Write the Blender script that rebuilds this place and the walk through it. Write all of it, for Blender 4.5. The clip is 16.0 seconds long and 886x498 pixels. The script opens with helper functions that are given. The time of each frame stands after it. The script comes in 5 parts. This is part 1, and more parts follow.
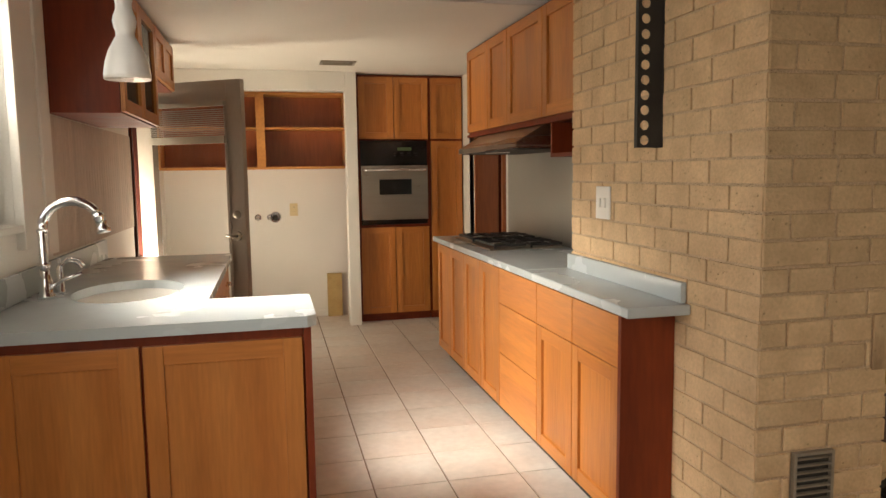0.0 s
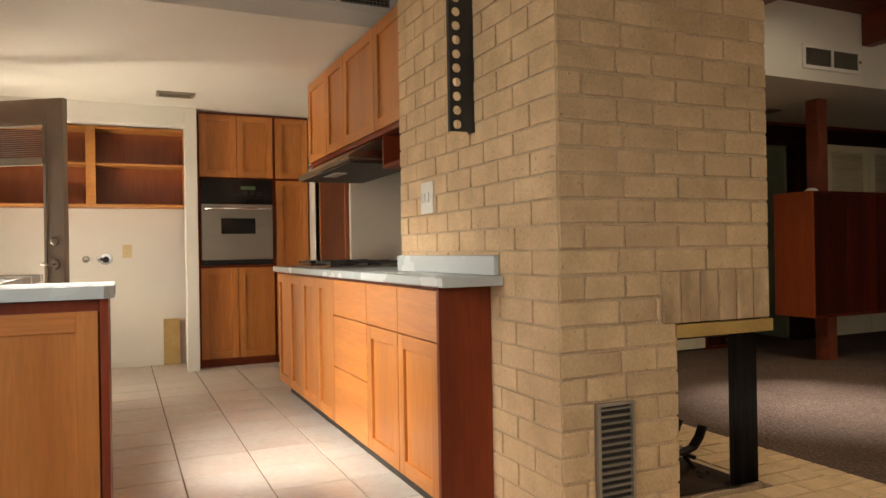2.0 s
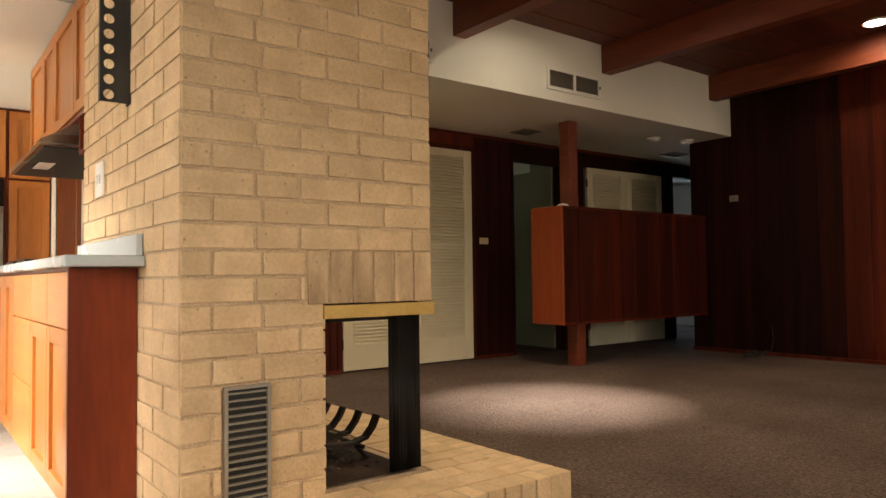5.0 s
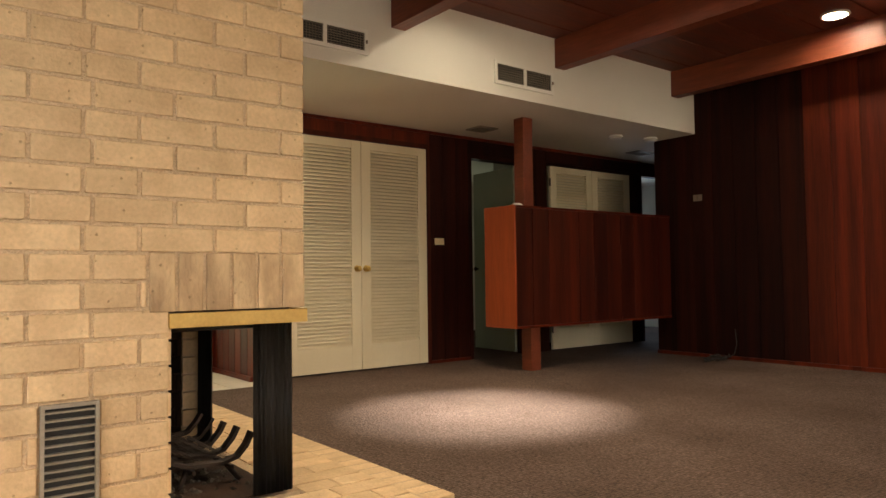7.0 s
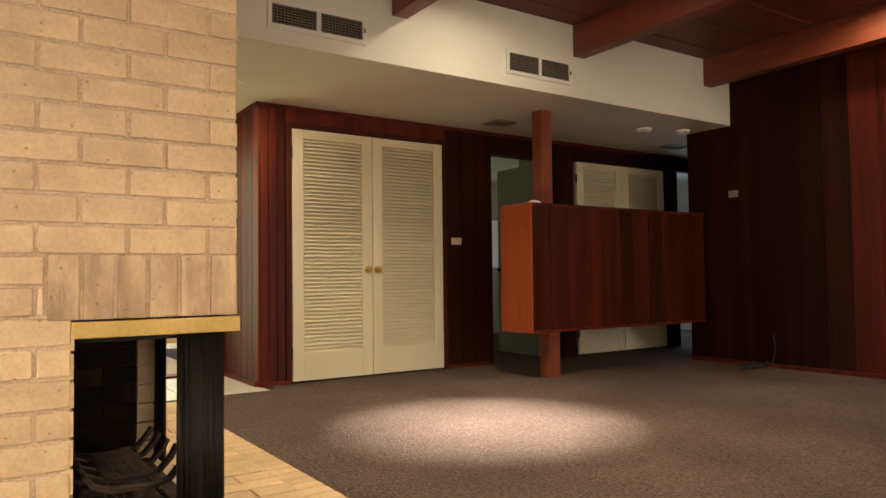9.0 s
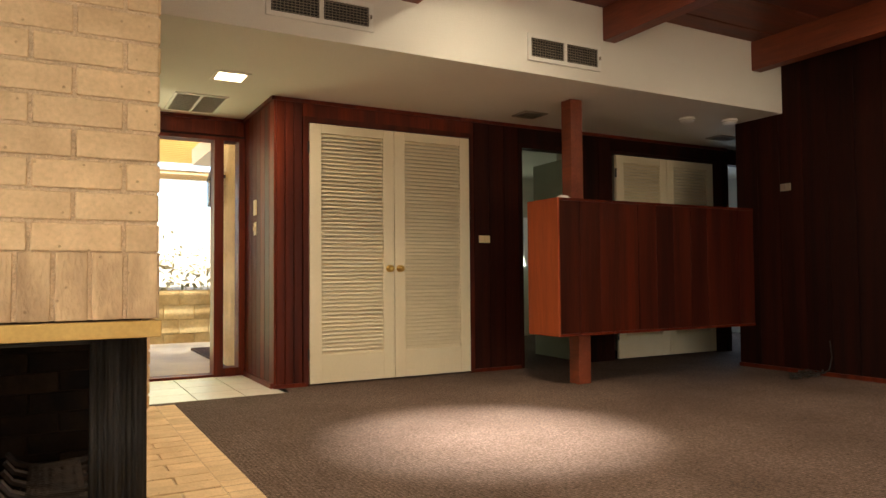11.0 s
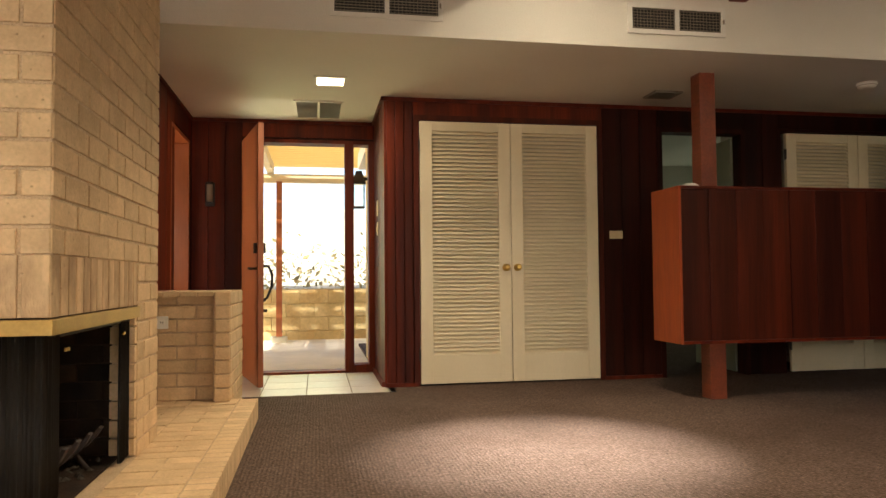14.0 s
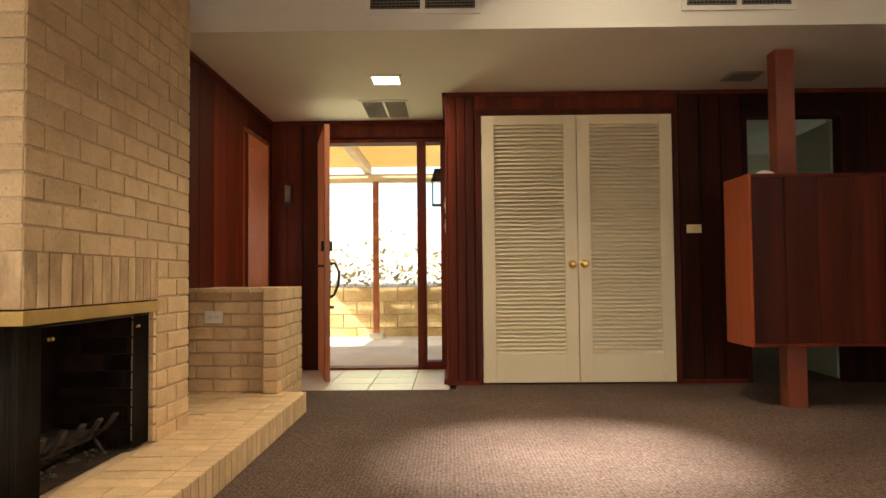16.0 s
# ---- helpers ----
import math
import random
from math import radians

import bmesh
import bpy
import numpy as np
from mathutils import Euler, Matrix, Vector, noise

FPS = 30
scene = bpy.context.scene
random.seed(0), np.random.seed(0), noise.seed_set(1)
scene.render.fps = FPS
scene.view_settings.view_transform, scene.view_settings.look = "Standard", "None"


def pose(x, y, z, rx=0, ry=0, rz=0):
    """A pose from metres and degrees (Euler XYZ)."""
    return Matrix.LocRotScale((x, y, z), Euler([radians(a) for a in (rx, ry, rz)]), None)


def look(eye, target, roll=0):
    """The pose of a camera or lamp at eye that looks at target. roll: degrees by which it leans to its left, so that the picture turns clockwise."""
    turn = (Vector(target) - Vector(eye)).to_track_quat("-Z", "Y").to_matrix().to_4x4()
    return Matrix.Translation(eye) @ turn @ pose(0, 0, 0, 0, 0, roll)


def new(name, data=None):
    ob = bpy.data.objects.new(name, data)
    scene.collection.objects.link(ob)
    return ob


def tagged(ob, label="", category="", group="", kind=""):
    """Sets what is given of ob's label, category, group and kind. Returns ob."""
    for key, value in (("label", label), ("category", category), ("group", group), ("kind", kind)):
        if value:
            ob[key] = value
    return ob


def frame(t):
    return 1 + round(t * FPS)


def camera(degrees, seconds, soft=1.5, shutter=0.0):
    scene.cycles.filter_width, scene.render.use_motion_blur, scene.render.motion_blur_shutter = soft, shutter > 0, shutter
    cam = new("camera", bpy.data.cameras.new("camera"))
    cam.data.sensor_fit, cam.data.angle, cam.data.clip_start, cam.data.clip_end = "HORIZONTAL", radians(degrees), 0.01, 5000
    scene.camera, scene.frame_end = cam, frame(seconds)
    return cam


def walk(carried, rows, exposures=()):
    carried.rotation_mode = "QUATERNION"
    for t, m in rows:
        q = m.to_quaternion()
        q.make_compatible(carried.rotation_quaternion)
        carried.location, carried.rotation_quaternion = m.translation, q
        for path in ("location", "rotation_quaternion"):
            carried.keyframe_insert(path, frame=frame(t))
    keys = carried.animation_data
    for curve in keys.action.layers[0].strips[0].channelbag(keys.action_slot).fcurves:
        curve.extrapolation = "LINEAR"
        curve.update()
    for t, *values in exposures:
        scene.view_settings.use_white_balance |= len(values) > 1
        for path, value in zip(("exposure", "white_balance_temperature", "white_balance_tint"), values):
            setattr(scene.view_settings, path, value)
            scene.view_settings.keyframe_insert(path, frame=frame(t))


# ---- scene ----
cam = camera(63.9, 16.0)
METRES, EYE, TILT, LEAN, TURN = 4.0, 1.372, 0.0, 0.0, -13.5
ROWS = [
    (0.0, 0.0, 0.0, 0.0, -0.08, -6.07, 0.76),
    (0.5, 0.0034, 0.0021, -0.0225, -4.02, -4.58, 0.93),
    (1.0, 0.0089, 0.0011, -0.0489, -6.9, -3.04, 1.03),
    (1.5, 0.0221, -0.0027, -0.0698, -8.67, -1.48, 1.04),
    (2.0, 0.0404, -0.0091, -0.0921, -10.92, 0.14, 0.97),
    (2.5, 0.0719, -0.0181, -0.1094, -13.85, 1.66, 0.93),
    (3.0, 0.1107, -0.0284, -0.1231, -17.05, 2.53, 0.92),
    (3.5, 0.1363, -0.0338, -0.1373, -19.19, 2.46, 0.88),
    (4.0, 0.1514, -0.0369, -0.1415, -20.83, 2.38, 0.82),
    (4.5, 0.1722, -0.0353, -0.1413, -22.62, 2.34, 0.81),
    (5.0, 0.199, -0.0312, -0.136, -23.94, 2.26, 0.71),
    (7.5, 0.3426, -0.0191, -0.1338, -24.31, 2.28, 0.71),
    (8.0, 0.3703, -0.0138, -0.1338, -22.96, 2.3, 0.71),
    (8.5, 0.3962, -0.0017, -0.1328, -21.81, 2.29, 0.64),
    (9.0, 0.4132, 0.0148, -0.1315, -20.38, 2.32, 0.65),
    (11.5, 0.5494, 0.0638, -0.1311, -12.74, 2.29, 0.5),
    (12.0, 0.5913, 0.0719, -0.1334, -9.26, 2.33, 0.56),
    (12.5, 0.6339, 0.0774, -0.1332, -6.02, 2.36, 0.52),
    (13.0, 0.6772, 0.0809, -0.1339, -2.59, 2.33, 0.49),
    (13.5, 0.7191, 0.085, -0.1323, 0.33, 2.33, 0.47),
    (14.0, 0.7568, 0.09, -0.1315, 3.39, 2.32, 0.5),
    (14.5, 0.792, 0.097, -0.1324, 6.14, 2.3, 0.47),
    (15.0, 0.8247, 0.1071, -0.1315, 8.8, 2.29, 0.39),
    (15.5, 0.8588, 0.1162, -0.1339, 11.33, 2.28, 0.49),
    (16.0, 0.8927, 0.1274, -0.1356, 14.17, 2.3, 0.52),
]
walk(cam, [(t, pose(0, 0, EYE, TILT, LEAN, TURN) @ pose(METRES * x, METRES * y, METRES * z, 90 + pitch, roll, yaw)) for t, x, y, z, yaw, pitch, roll in ROWS],
     [(0.0, 0.05), (2.0, 0.2), (3.5, 0.5), (5.0, 0.95), (7.5, 1.45), (9.0, 1.6), (12.0, 1.52), (16.0, 1.38)])

# ---- sky and lamps ----
world = bpy.data.worlds.new("sky")
scene.world = world
world.use_nodes = True
SUN_ELEV, SUN_AZ = 42.0, -62.0
wn = world.node_tree.nodes
sky = wn.new("ShaderNodeTexSky")
sky.sky_type, sky.sun_disc = 'NISHITA', False
sky.sun_elevation, sky.sun_rotation = radians(SUN_ELEV), radians(180 - SUN_AZ)
world.node_tree.links.new(sky.outputs[0], wn["Background"].inputs[0])
wn["Background"].inputs[1].default_value = 0.15


def lamp(name, kind, m, energy, colour, size=0.1, size_y=None, spot=None, blend=0.6):
    d = bpy.data.lights.new(name, kind)
    d.energy, d.color = energy, colour
    if kind == 'AREA':
        d.size = size
        if size_y:
            d.shape, d.size_y = 'RECTANGLE', size_y
    elif kind == 'SUN':
        d.angle = radians(size)
    else:
        d.shadow_soft_size = size
        if spot:
            d.spot_size, d.spot_blend = radians(spot), blend
    ob = new(name, d)
    ob.matrix_world = m
    return ob


WARM = (1.0, 0.78, 0.51)
DAY = (1.0, 0.91, 0.79)
lamp("sun", 'SUN', look((-math.sin(radians(-SUN_AZ)) * 5, math.cos(radians(SUN_AZ)) * -5, 5 * math.tan(radians(SUN_ELEV))), (0, 0, 0)), 5.0, (1.0, 0.92, 0.8), 0.6)
# daylight at the kitchen windows and doors, with added fills between
lamp("window_daylight", 'AREA', look((-1.0, 2.5, 1.7), (0.2, 2.5, 0.9)), 2, DAY, 0.95, 0.95)
high_sky = lamp("window_high_daylight", 'AREA', look((-1.0, 2.6, 2.0), (0.95, 3.3, 0.1)), 16, DAY, 0.8, 0.3)
high_sky.data.spread = radians(56)
# daylight from behind, its window unseen
lamp("unseen_back_daylight", 'AREA', look((0.2, -3.3, 1.7), (0.5, 0, 1.2)), 8, DAY, 2.2, 1.4)
# warm fill added to brighten soffit and closet doors, no known source
lamp("living_room_fill", 'AREA', look((4.8, -3.5, 1.45), (4.8, 2.0, 1.6)), 24, (1.0, 0.735, 0.455), 4.2, 1.8)
lamp("side_door_daylight", 'AREA', look((-1.0, 5.55, 0.85), (0.3, 5.75, 2.1)), 48, (1.0, 0.87, 0.68), 0.32, 1.3)
lamp("room_window_daylight", 'AREA', look((8.2, 8.12, 1.35), (6.8, 5.8, 1.0)), 1.3, (0.9, 1.0, 0.72), 0.45, 0.7)
lamp("front_door_daylight", 'AREA', look((2.88, 6.35, 1.1), (2.9, 4.0, 0.6)), 4, (0.95, 1.0, 0.47), 0.75, 1.9)
# fill added to brighten peninsula and floor, through an unseen window
left_fill = lamp("left_wall_fill", 'AREA', look((-1.0, 0.65, 1.6), (0.75, 2.9, 0.0)), 9, DAY, 1.6, 1.15)
left_fill.data.spread = radians(105)
lamp("end_room_daylight", 'AREA', look((10.88, 6.35, 1.1), (9.0, 5.6, 0.6)), 4, (0.62, 0.8, 1.0), 1.2, 1.1)
# recessed cans in the living room; the fourth is unseen, added as fill
CANS = [(4.45, 2.95), (7.0, 2.05), (2.6, -0.3), (5.2, -0.3)]
for (cx, cy), watts, cone in zip(CANS, (105, 40, 125, 20), (112, 70, 120, 120)):
    lamp("can_lamp", 'SPOT', look((cx, cy, 2.80), (4.15, 2.98, 0) if watts == 105 else (cx, cy, 0)), watts, WARM, 0.05, spot=cone, blend=1.0)
# the bright core of the reflector beam in the first can
lamp("can_lamp_core", 'SPOT', look((CANS[0][0], CANS[0][1], 2.79), (4.15, 2.98, 0)), 700, (1.0, 0.95, 0.84), 0.04, spot=40, blend=1.0)
lamp("foyer_lamp", 'AREA', look((3.13, 4.78, 2.255), (3.13, 4.78, 0)), 6, (1.0, 0.85, 0.62), 0.2)


# ---- materials ----
def material(name, colours, rough=0.6, scale=(6, 6, 6), detail=40.0, bump=0.15, metal=0.0, vary=0.25, grain=0.35, distort=0.0, coat=0.0, spread=0.02, spec=0.5):
    """Colours: two ends of a blend. Large-scale noise blends them, fine noise gives grain and relief, each piece has its own tint."""
    m = bpy.data.materials.new(name)
    m.use_nodes = True
    n, l = m.node_tree.nodes, m.node_tree.links
    b = n["Principled BSDF"]
    tc = n.new("ShaderNodeTexCoord")
    mp = n.new("ShaderNodeMapping")
    mp.inputs["Scale"].default_value = scale
    l.new(tc.outputs["Object"], mp.inputs[0])
    oi = n.new("ShaderNodeObjectInfo")
    off = n.new("ShaderNodeVectorMath")
    off.operation = 'SCALE'
    off.inputs[0].default_value = (17.3, 9.1, 31.7)
    l.new(oi.outputs["Random"], off.inputs["Scale"])
    add = n.new("ShaderNodeVectorMath")
    l.new(mp.outputs[0], add.inputs[0])
    l.new(off.outputs[0], add.inputs[1])
    big = n.new("ShaderNodeTexNoise")
    big.inputs["Scale"].default_value, big.inputs["Detail"].default_value = 1.0, 4
    big.inputs["Distortion"].default_value = distort
    fine = n.new("ShaderNodeTexNoise")
    fine.inputs["Scale"].default_value, fine.inputs["Detail"].default_value = detail, 3
    l.new(add.outputs[0], big.inputs["Vector"])
    l.new(add.outputs[0], fine.inputs["Vector"])
    ramp = n.new("ShaderNodeValToRGB")
    ramp.color_ramp.elements[0].position, ramp.color_ramp.elements[1].position = 0.32, 0.68
    ramp.color_ramp.elements[0].color, ramp.color_ramp.elements[1].color = (*colours[0], 1), (*colours[1], 1)
    l.new(big.outputs[0], ramp.inputs[0])
    # fine grain and piece tint as one brightness factor
    g = n.new("ShaderNodeMapRange")
    g.inputs["From Min"].default_value, g.inputs["From Max"].default_value = 0.25, 0.75
    g.inputs["To Min"].default_value, g.inputs["To Max"].default_value = 1 - grain * 0.5, 1 + grain * 0.5
    l.new(fine.outputs[0], g.inputs[0])
    p = n.new("ShaderNodeMapRange")
    p.inputs["To Min"].default_value, p.inputs["To Max"].default_value = 1 - vary * 0.5, 1 + vary * 0.5
    l.new(oi.outputs["Random"], p.inputs[0])
    mul = n.new("ShaderNodeMath")
    mul.operation = 'MULTIPLY'
    l.new(g.outputs[0], mul.inputs[0])
    l.new(p.outputs[0], mul.inputs[1])
    sc = n.new("ShaderNodeVectorMath")
    sc.operation = 'SCALE'
    l.new(ramp.outputs[0], sc.inputs[0])
    l.new(mul.outputs[0], sc.inputs["Scale"])
    l.new(sc.outputs[0], b.inputs["Base Color"])
    rr = n.new("ShaderNodeMapRange")
    rr.inputs["To Min"].default_value, rr.inputs["To Max"].default_value = max(0.02, rough - 0.12), min(1, rough + 0.12)
    l.new(big.outputs[0], rr.inputs[0])
    l.new(rr.outputs[0], b.inputs["Roughness"])
    b.inputs["Metallic"].default_value = metal
    b.inputs["Coat Weight"].default_value = coat
    b.inputs["Specular IOR Level"].default_value = spec
    if bump:
        bp = n.new("ShaderNodeBump")
        bp.inputs["Strength"].default_value, bp.inputs["Distance"].default_value = bump, spread
        l.new(fine.outputs[0], bp.inputs["Height"])
        l.new(bp.outputs[0], b.inputs["Normal"])
    return m


def speckled(m, scale, radius, share, dark, loops=False):
    """Adds pits or loops: cells whose middle (pits) or seams (loops) are darker and lower."""
    n, l = m.node_tree.nodes, m.node_tree.links
    b = n["Principled BSDF"]
    tc = n.new("ShaderNodeTexCoord")
    oi = n.new("ShaderNodeObjectInfo")
    off = n.new("ShaderNodeVectorMath")
    off.operation = 'MULTIPLY_ADD'
    off.inputs[1].default_value = (1, 1, 1)
    l.new(tc.outputs["Object"], off.inputs[0])
    l.new(oi.outputs["Random"], off.inputs[2])
    vo = n.new("ShaderNodeTexVoronoi")
    vo.inputs["Scale"].default_value = scale
    vo.inputs["Randomness"].default_value = 0.45 if loops else 1.0
    l.new(off.outputs[0], vo.inputs["Vector"])
    mr = n.new("ShaderNodeMapRange")
    mr.inputs["From Min"].default_value, mr.inputs["From Max"].default_value = (0.75, 0.2) if loops else (radius * 0.5, radius)
    l.new(vo.outputs["Distance"], mr.inputs[0])
    sep = n.new("ShaderNodeSeparateColor")
    l.new(vo.outputs["Color"], sep.inputs[0])
    keep_ = n.new("ShaderNodeMath")
    keep_.operation = 'GREATER_THAN'
    l.new(sep.outputs[0], keep_.inputs[0])
    keep_.inputs[1].default_value = share
    level = n.new("ShaderNodeMath")
    level.operation = 'MAXIMUM'
    l.new(mr.outputs[0], level.inputs[0])
    l.new(keep_.outputs[0], level.inputs[1])
    tint = n.new("ShaderNodeMapRange")
    tint.inputs["To Min"].default_value, tint.inputs["To Max"].default_value = dark, 1.0
    l.new(level.outputs[0], tint.inputs[0])
    mul = n.new("ShaderNodeVectorMath")
    mul.operation = 'SCALE'
    l.new(b.inputs["Base Color"].links[0].from_socket, mul.inputs[0])
    l.new(tint.outputs[0], mul.inputs["Scale"])
    l.new(mul.outputs[0], b.inputs["Base Color"])
    bp = n.new("ShaderNodeBump")
    bp.inputs["Strength"].default_value, bp.inputs["Distance"].default_value = (0.8, 0.006) if loops else (0.6, 0.004)
    l.new(level.outputs[0], bp.inputs["Height"])
    if b.inputs["Normal"].links:
        l.new(b.inputs["Normal"].links[0].from_socket, bp.inputs["Normal"])
    l.new(bp.outputs[0], b.inputs["Normal"])
    return m


def glowing(name, colour, strength):
    m = bpy.data.materials.new(name)
    m.use_nodes = True
    b = m.node_tree.nodes["Principled BSDF"]
    b.inputs["Base Color"].default_value = (*colour, 1)
    b.inputs["Emission Color"].default_value = (*colour, 1)
    b.inputs["Emission Strength"].default_value = strength
    return m


def glass(name, rough=0.02, colour=(1, 1, 1)):
    m = bpy.data.materials.new(name)
    m.use_nodes = True
    b = m.node_tree.nodes["Principled BSDF"]
    b.inputs["Base Color"].default_value = (*colour, 1)
    b.inputs["Transmission Weight"].default_value = 1
    b.inputs["Roughness"].default_value = rough
    b.inputs["IOR"].default_value = 1.1
    return m


M = {}
M["brick"] = speckled(material("cream_brick", ((0.56, 0.39, 0.222), (0.71, 0.515, 0.30)), 0.88, (7, 7, 7), 12, 0.26, vary=0.16, grain=0.2, spread=0.012, spec=0.3), 45, 0.2, 0.16, 0.75)
M["smoked_brick"] = speckled(material("smoke_stained_cream_brick", ((0.36, 0.24, 0.135), (0.68, 0.49, 0.285)), 0.9, (9, 9, 4), 10, 0.4, vary=0.16, grain=0.2, spread=0.012, spec=0.3), 45, 0.2, 0.16, 0.75)
M["mortar"] = material("sandy_mortar", ((0.50, 0.365, 0.23), (0.61, 0.45, 0.29)), 0.95, (12, 12, 12), 12, 0.5, spec=0.2)
M["maple_z"] = material("honey_maple", ((0.42, 0.142, 0.026), (0.55, 0.212, 0.045)), 0.4, (9, 9, 0.8), 9, 0.05, vary=0.16, grain=0.26, coat=0.14)
M["maple_h"] = material("honey_maple_rail", ((0.42, 0.142, 0.026), (0.55, 0.212, 0.045)), 0.4, (0.8, 0.8, 9), 9, 0.05, vary=0.16, grain=0.26, coat=0.14)
M["cherry"] = material("dark_cherry_panel", ((0.15, 0.022, 0.005), (0.22, 0.036, 0.008)), 0.5, (6, 6, 0.8), 9, 0.05, vary=0.1, grain=0.3, coat=0.1, spec=0.3)
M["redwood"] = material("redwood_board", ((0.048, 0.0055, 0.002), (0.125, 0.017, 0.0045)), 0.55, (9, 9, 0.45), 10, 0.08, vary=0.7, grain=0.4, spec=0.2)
# darkened copy of the redwood boards, shade put into the colour
M["dark_shaded_wood"] = material("dark_shaded_redwood_board", ((0.012, 0.0026, 0.0014), (0.034, 0.0058, 0.0024)), 0.6, (9, 9, 0.45), 10, 0.08, vary=0.7, grain=0.4, spec=0.15)
M["beam"] = material("stained_beam", ((0.16, 0.032, 0.012), (0.24, 0.055, 0.02)), 0.5, (6, 0.6, 6), 10, 0.12, vary=0.2, grain=0.4)
M["deck"] = material("stained_ceiling_boards", ((0.08, 0.016, 0.008), (0.16, 0.035, 0.016)), 0.55, (0.7, 6, 6), 9, 0.1, vary=0.2, grain=0.4)
# light difference between cabinet end and front is set in these two colours
M["endpanel"] = material("brightened_red_end_panel", ((0.23, 0.042, 0.010), (0.32, 0.062, 0.015)), 0.5, (6, 6, 0.6), 10, 0.05, vary=0.1, grain=0.25, spec=0.25)
M["cabfront"] = material("darkened_red_cabinet_boards", ((0.024, 0.003, 0.0012), (0.075, 0.010, 0.0026)), 0.45, (9, 9, 0.45), 10, 0.06, vary=0.8, grain=0.4, spec=0.25)
M["doorwood"] = material("orange_red_door_wood", ((0.26, 0.07, 0.018), (0.34, 0.1, 0.03)), 0.4, (6, 6, 0.6), 10, 0.05, vary=0.15, grain=0.25)
M["white"] = material("white_wall_paint", ((0.74, 0.71, 0.64), (0.78, 0.75, 0.68)), 0.7, (1.5, 1.5, 1.5), 90, 0.08, vary=0.03, grain=0.05)
M["ceil"] = material("off_white_ceiling_paint", ((0.72, 0.68, 0.6), (0.77, 0.73, 0.65)), 0.85, (1.2, 1.2, 1.2), 110, 0.2, vary=0.02, grain=0.06)
M["cream"] = material("cream_gloss_paint", ((0.73, 0.63, 0.43), (0.78, 0.68, 0.48)), 0.45, (3, 3, 1), 30, 0.03, vary=0.05, grain=0.05)
M["carpet"] = speckled(material("mauve_brown_carpet", ((0.132, 0.088, 0.070), (0.188, 0.130, 0.106)), 0.98, (1.6, 1.6, 1.6), 60, 0.9, vary=0, grain=0.9, spread=0.02, spec=0.1), 56, 0.3, 2.0, 0.5, loops=True)
M["tile"] = material("mottled_beige_tile", ((0.60, 0.51, 0.44), (0.64, 0.605, 0.55)), 0.42, (3, 3, 3), 8, 0.04, vary=0.12, grain=0.16, distort=0.2)
M["grout"] = material("brown_grout", ((0.24, 0.17, 0.12), (0.32, 0.24, 0.17)), 0.95, (8, 8, 8), 20, 0.3)
M["top"] = material("pale_grey_solid_counter", ((0.47, 0.52, 0.53), (0.49, 0.54, 0.545)), 0.25, (3, 3, 3), 150, 0.01, vary=0.0, grain=0.08)
M["steel"] = material("brushed_steel", ((0.40, 0.35, 0.28), (0.43, 0.38, 0.31)), 0.3, (0.6, 0.6, 14), 8, 0.02, metal=1.0, vary=0.05, grain=0.06)
M["sheet"] = material("dull_steel_sheet", ((0.36, 0.35, 0.32), (0.42, 0.41, 0.37)), 0.42, (1.2, 1.2, 1.2), 60, 0.01, metal=0.85, vary=0, grain=0.04)
M["chrome"] = material("chrome", ((0.8, 0.8, 0.8), (0.86, 0.86, 0.86)), 0.13, (3, 3, 3), 20, 0, metal=1.0, vary=0, grain=0.03)
M["brass"] = material("polished_brass", ((0.62, 0.4, 0.1), (0.72, 0.49, 0.15)), 0.3, (5, 5, 5), 20, 0.02, metal=1.0, vary=0, grain=0.12)
M["lintel"] = material("dulled_brass_strip", ((0.46, 0.29, 0.085), (0.60, 0.40, 0.13)), 0.5, (5, 5, 5), 20, 0.03, metal=0.55, vary=0, grain=0.18)
M["black"] = material("black_iron", ((0.012, 0.011, 0.01), (0.03, 0.026, 0.022)), 0.55, (8, 8, 8), 40, 0.15, vary=0.1, grain=0.3)
M["gloss"] = material("black_gloss", ((0.008, 0.008, 0.008), (0.014, 0.013, 0.012)), 0.14, (4, 4, 4), 20, 0, vary=0, grain=0.1)
M["soot"] = material("sooted_firebrick", ((0.010, 0.008, 0.006), (0.06, 0.034, 0.022)), 0.9, (5, 5, 5), 30, 0.4, vary=0.3, grain=0.4, spec=0.2)
M["plastic"] = material("white_plastic", ((0.78, 0.75, 0.68), (0.82, 0.79, 0.72)), 0.4, (5, 5, 5), 20, 0, vary=0.03, grain=0.03)
M["almond"] = material("almond_plastic", ((0.68, 0.55, 0.3), (0.72, 0.59, 0.34)), 0.45, (5, 5, 5), 20, 0, vary=0.03, grain=0.03)
M["greydoor"] = material("taupe_door_paint", ((0.30, 0.25, 0.2), (0.34, 0.29, 0.235)), 0.5, (3, 3, 1), 20, 0.03, vary=0.03, grain=0.06)
M["orangewood"] = material("raw_orange_wood", ((0.5, 0.2, 0.045), (0.6, 0.27, 0.07)), 0.5, (4, 4, 4), 12, 0.06, vary=0.1, grain=0.25)
M["particle"] = material("bare_particle_board", ((0.48, 0.33, 0.12), (0.56, 0.4, 0.17)), 0.85, (10, 10, 10), 20, 0.1, vary=0.05, grain=0.3)
M["concrete"] = material("sunlit_concrete", ((0.60, 0.54, 0.41), (0.76, 0.69, 0.53)), 0.9, (2, 2, 2), 30, 0.2, vary=0.1, grain=0.2)
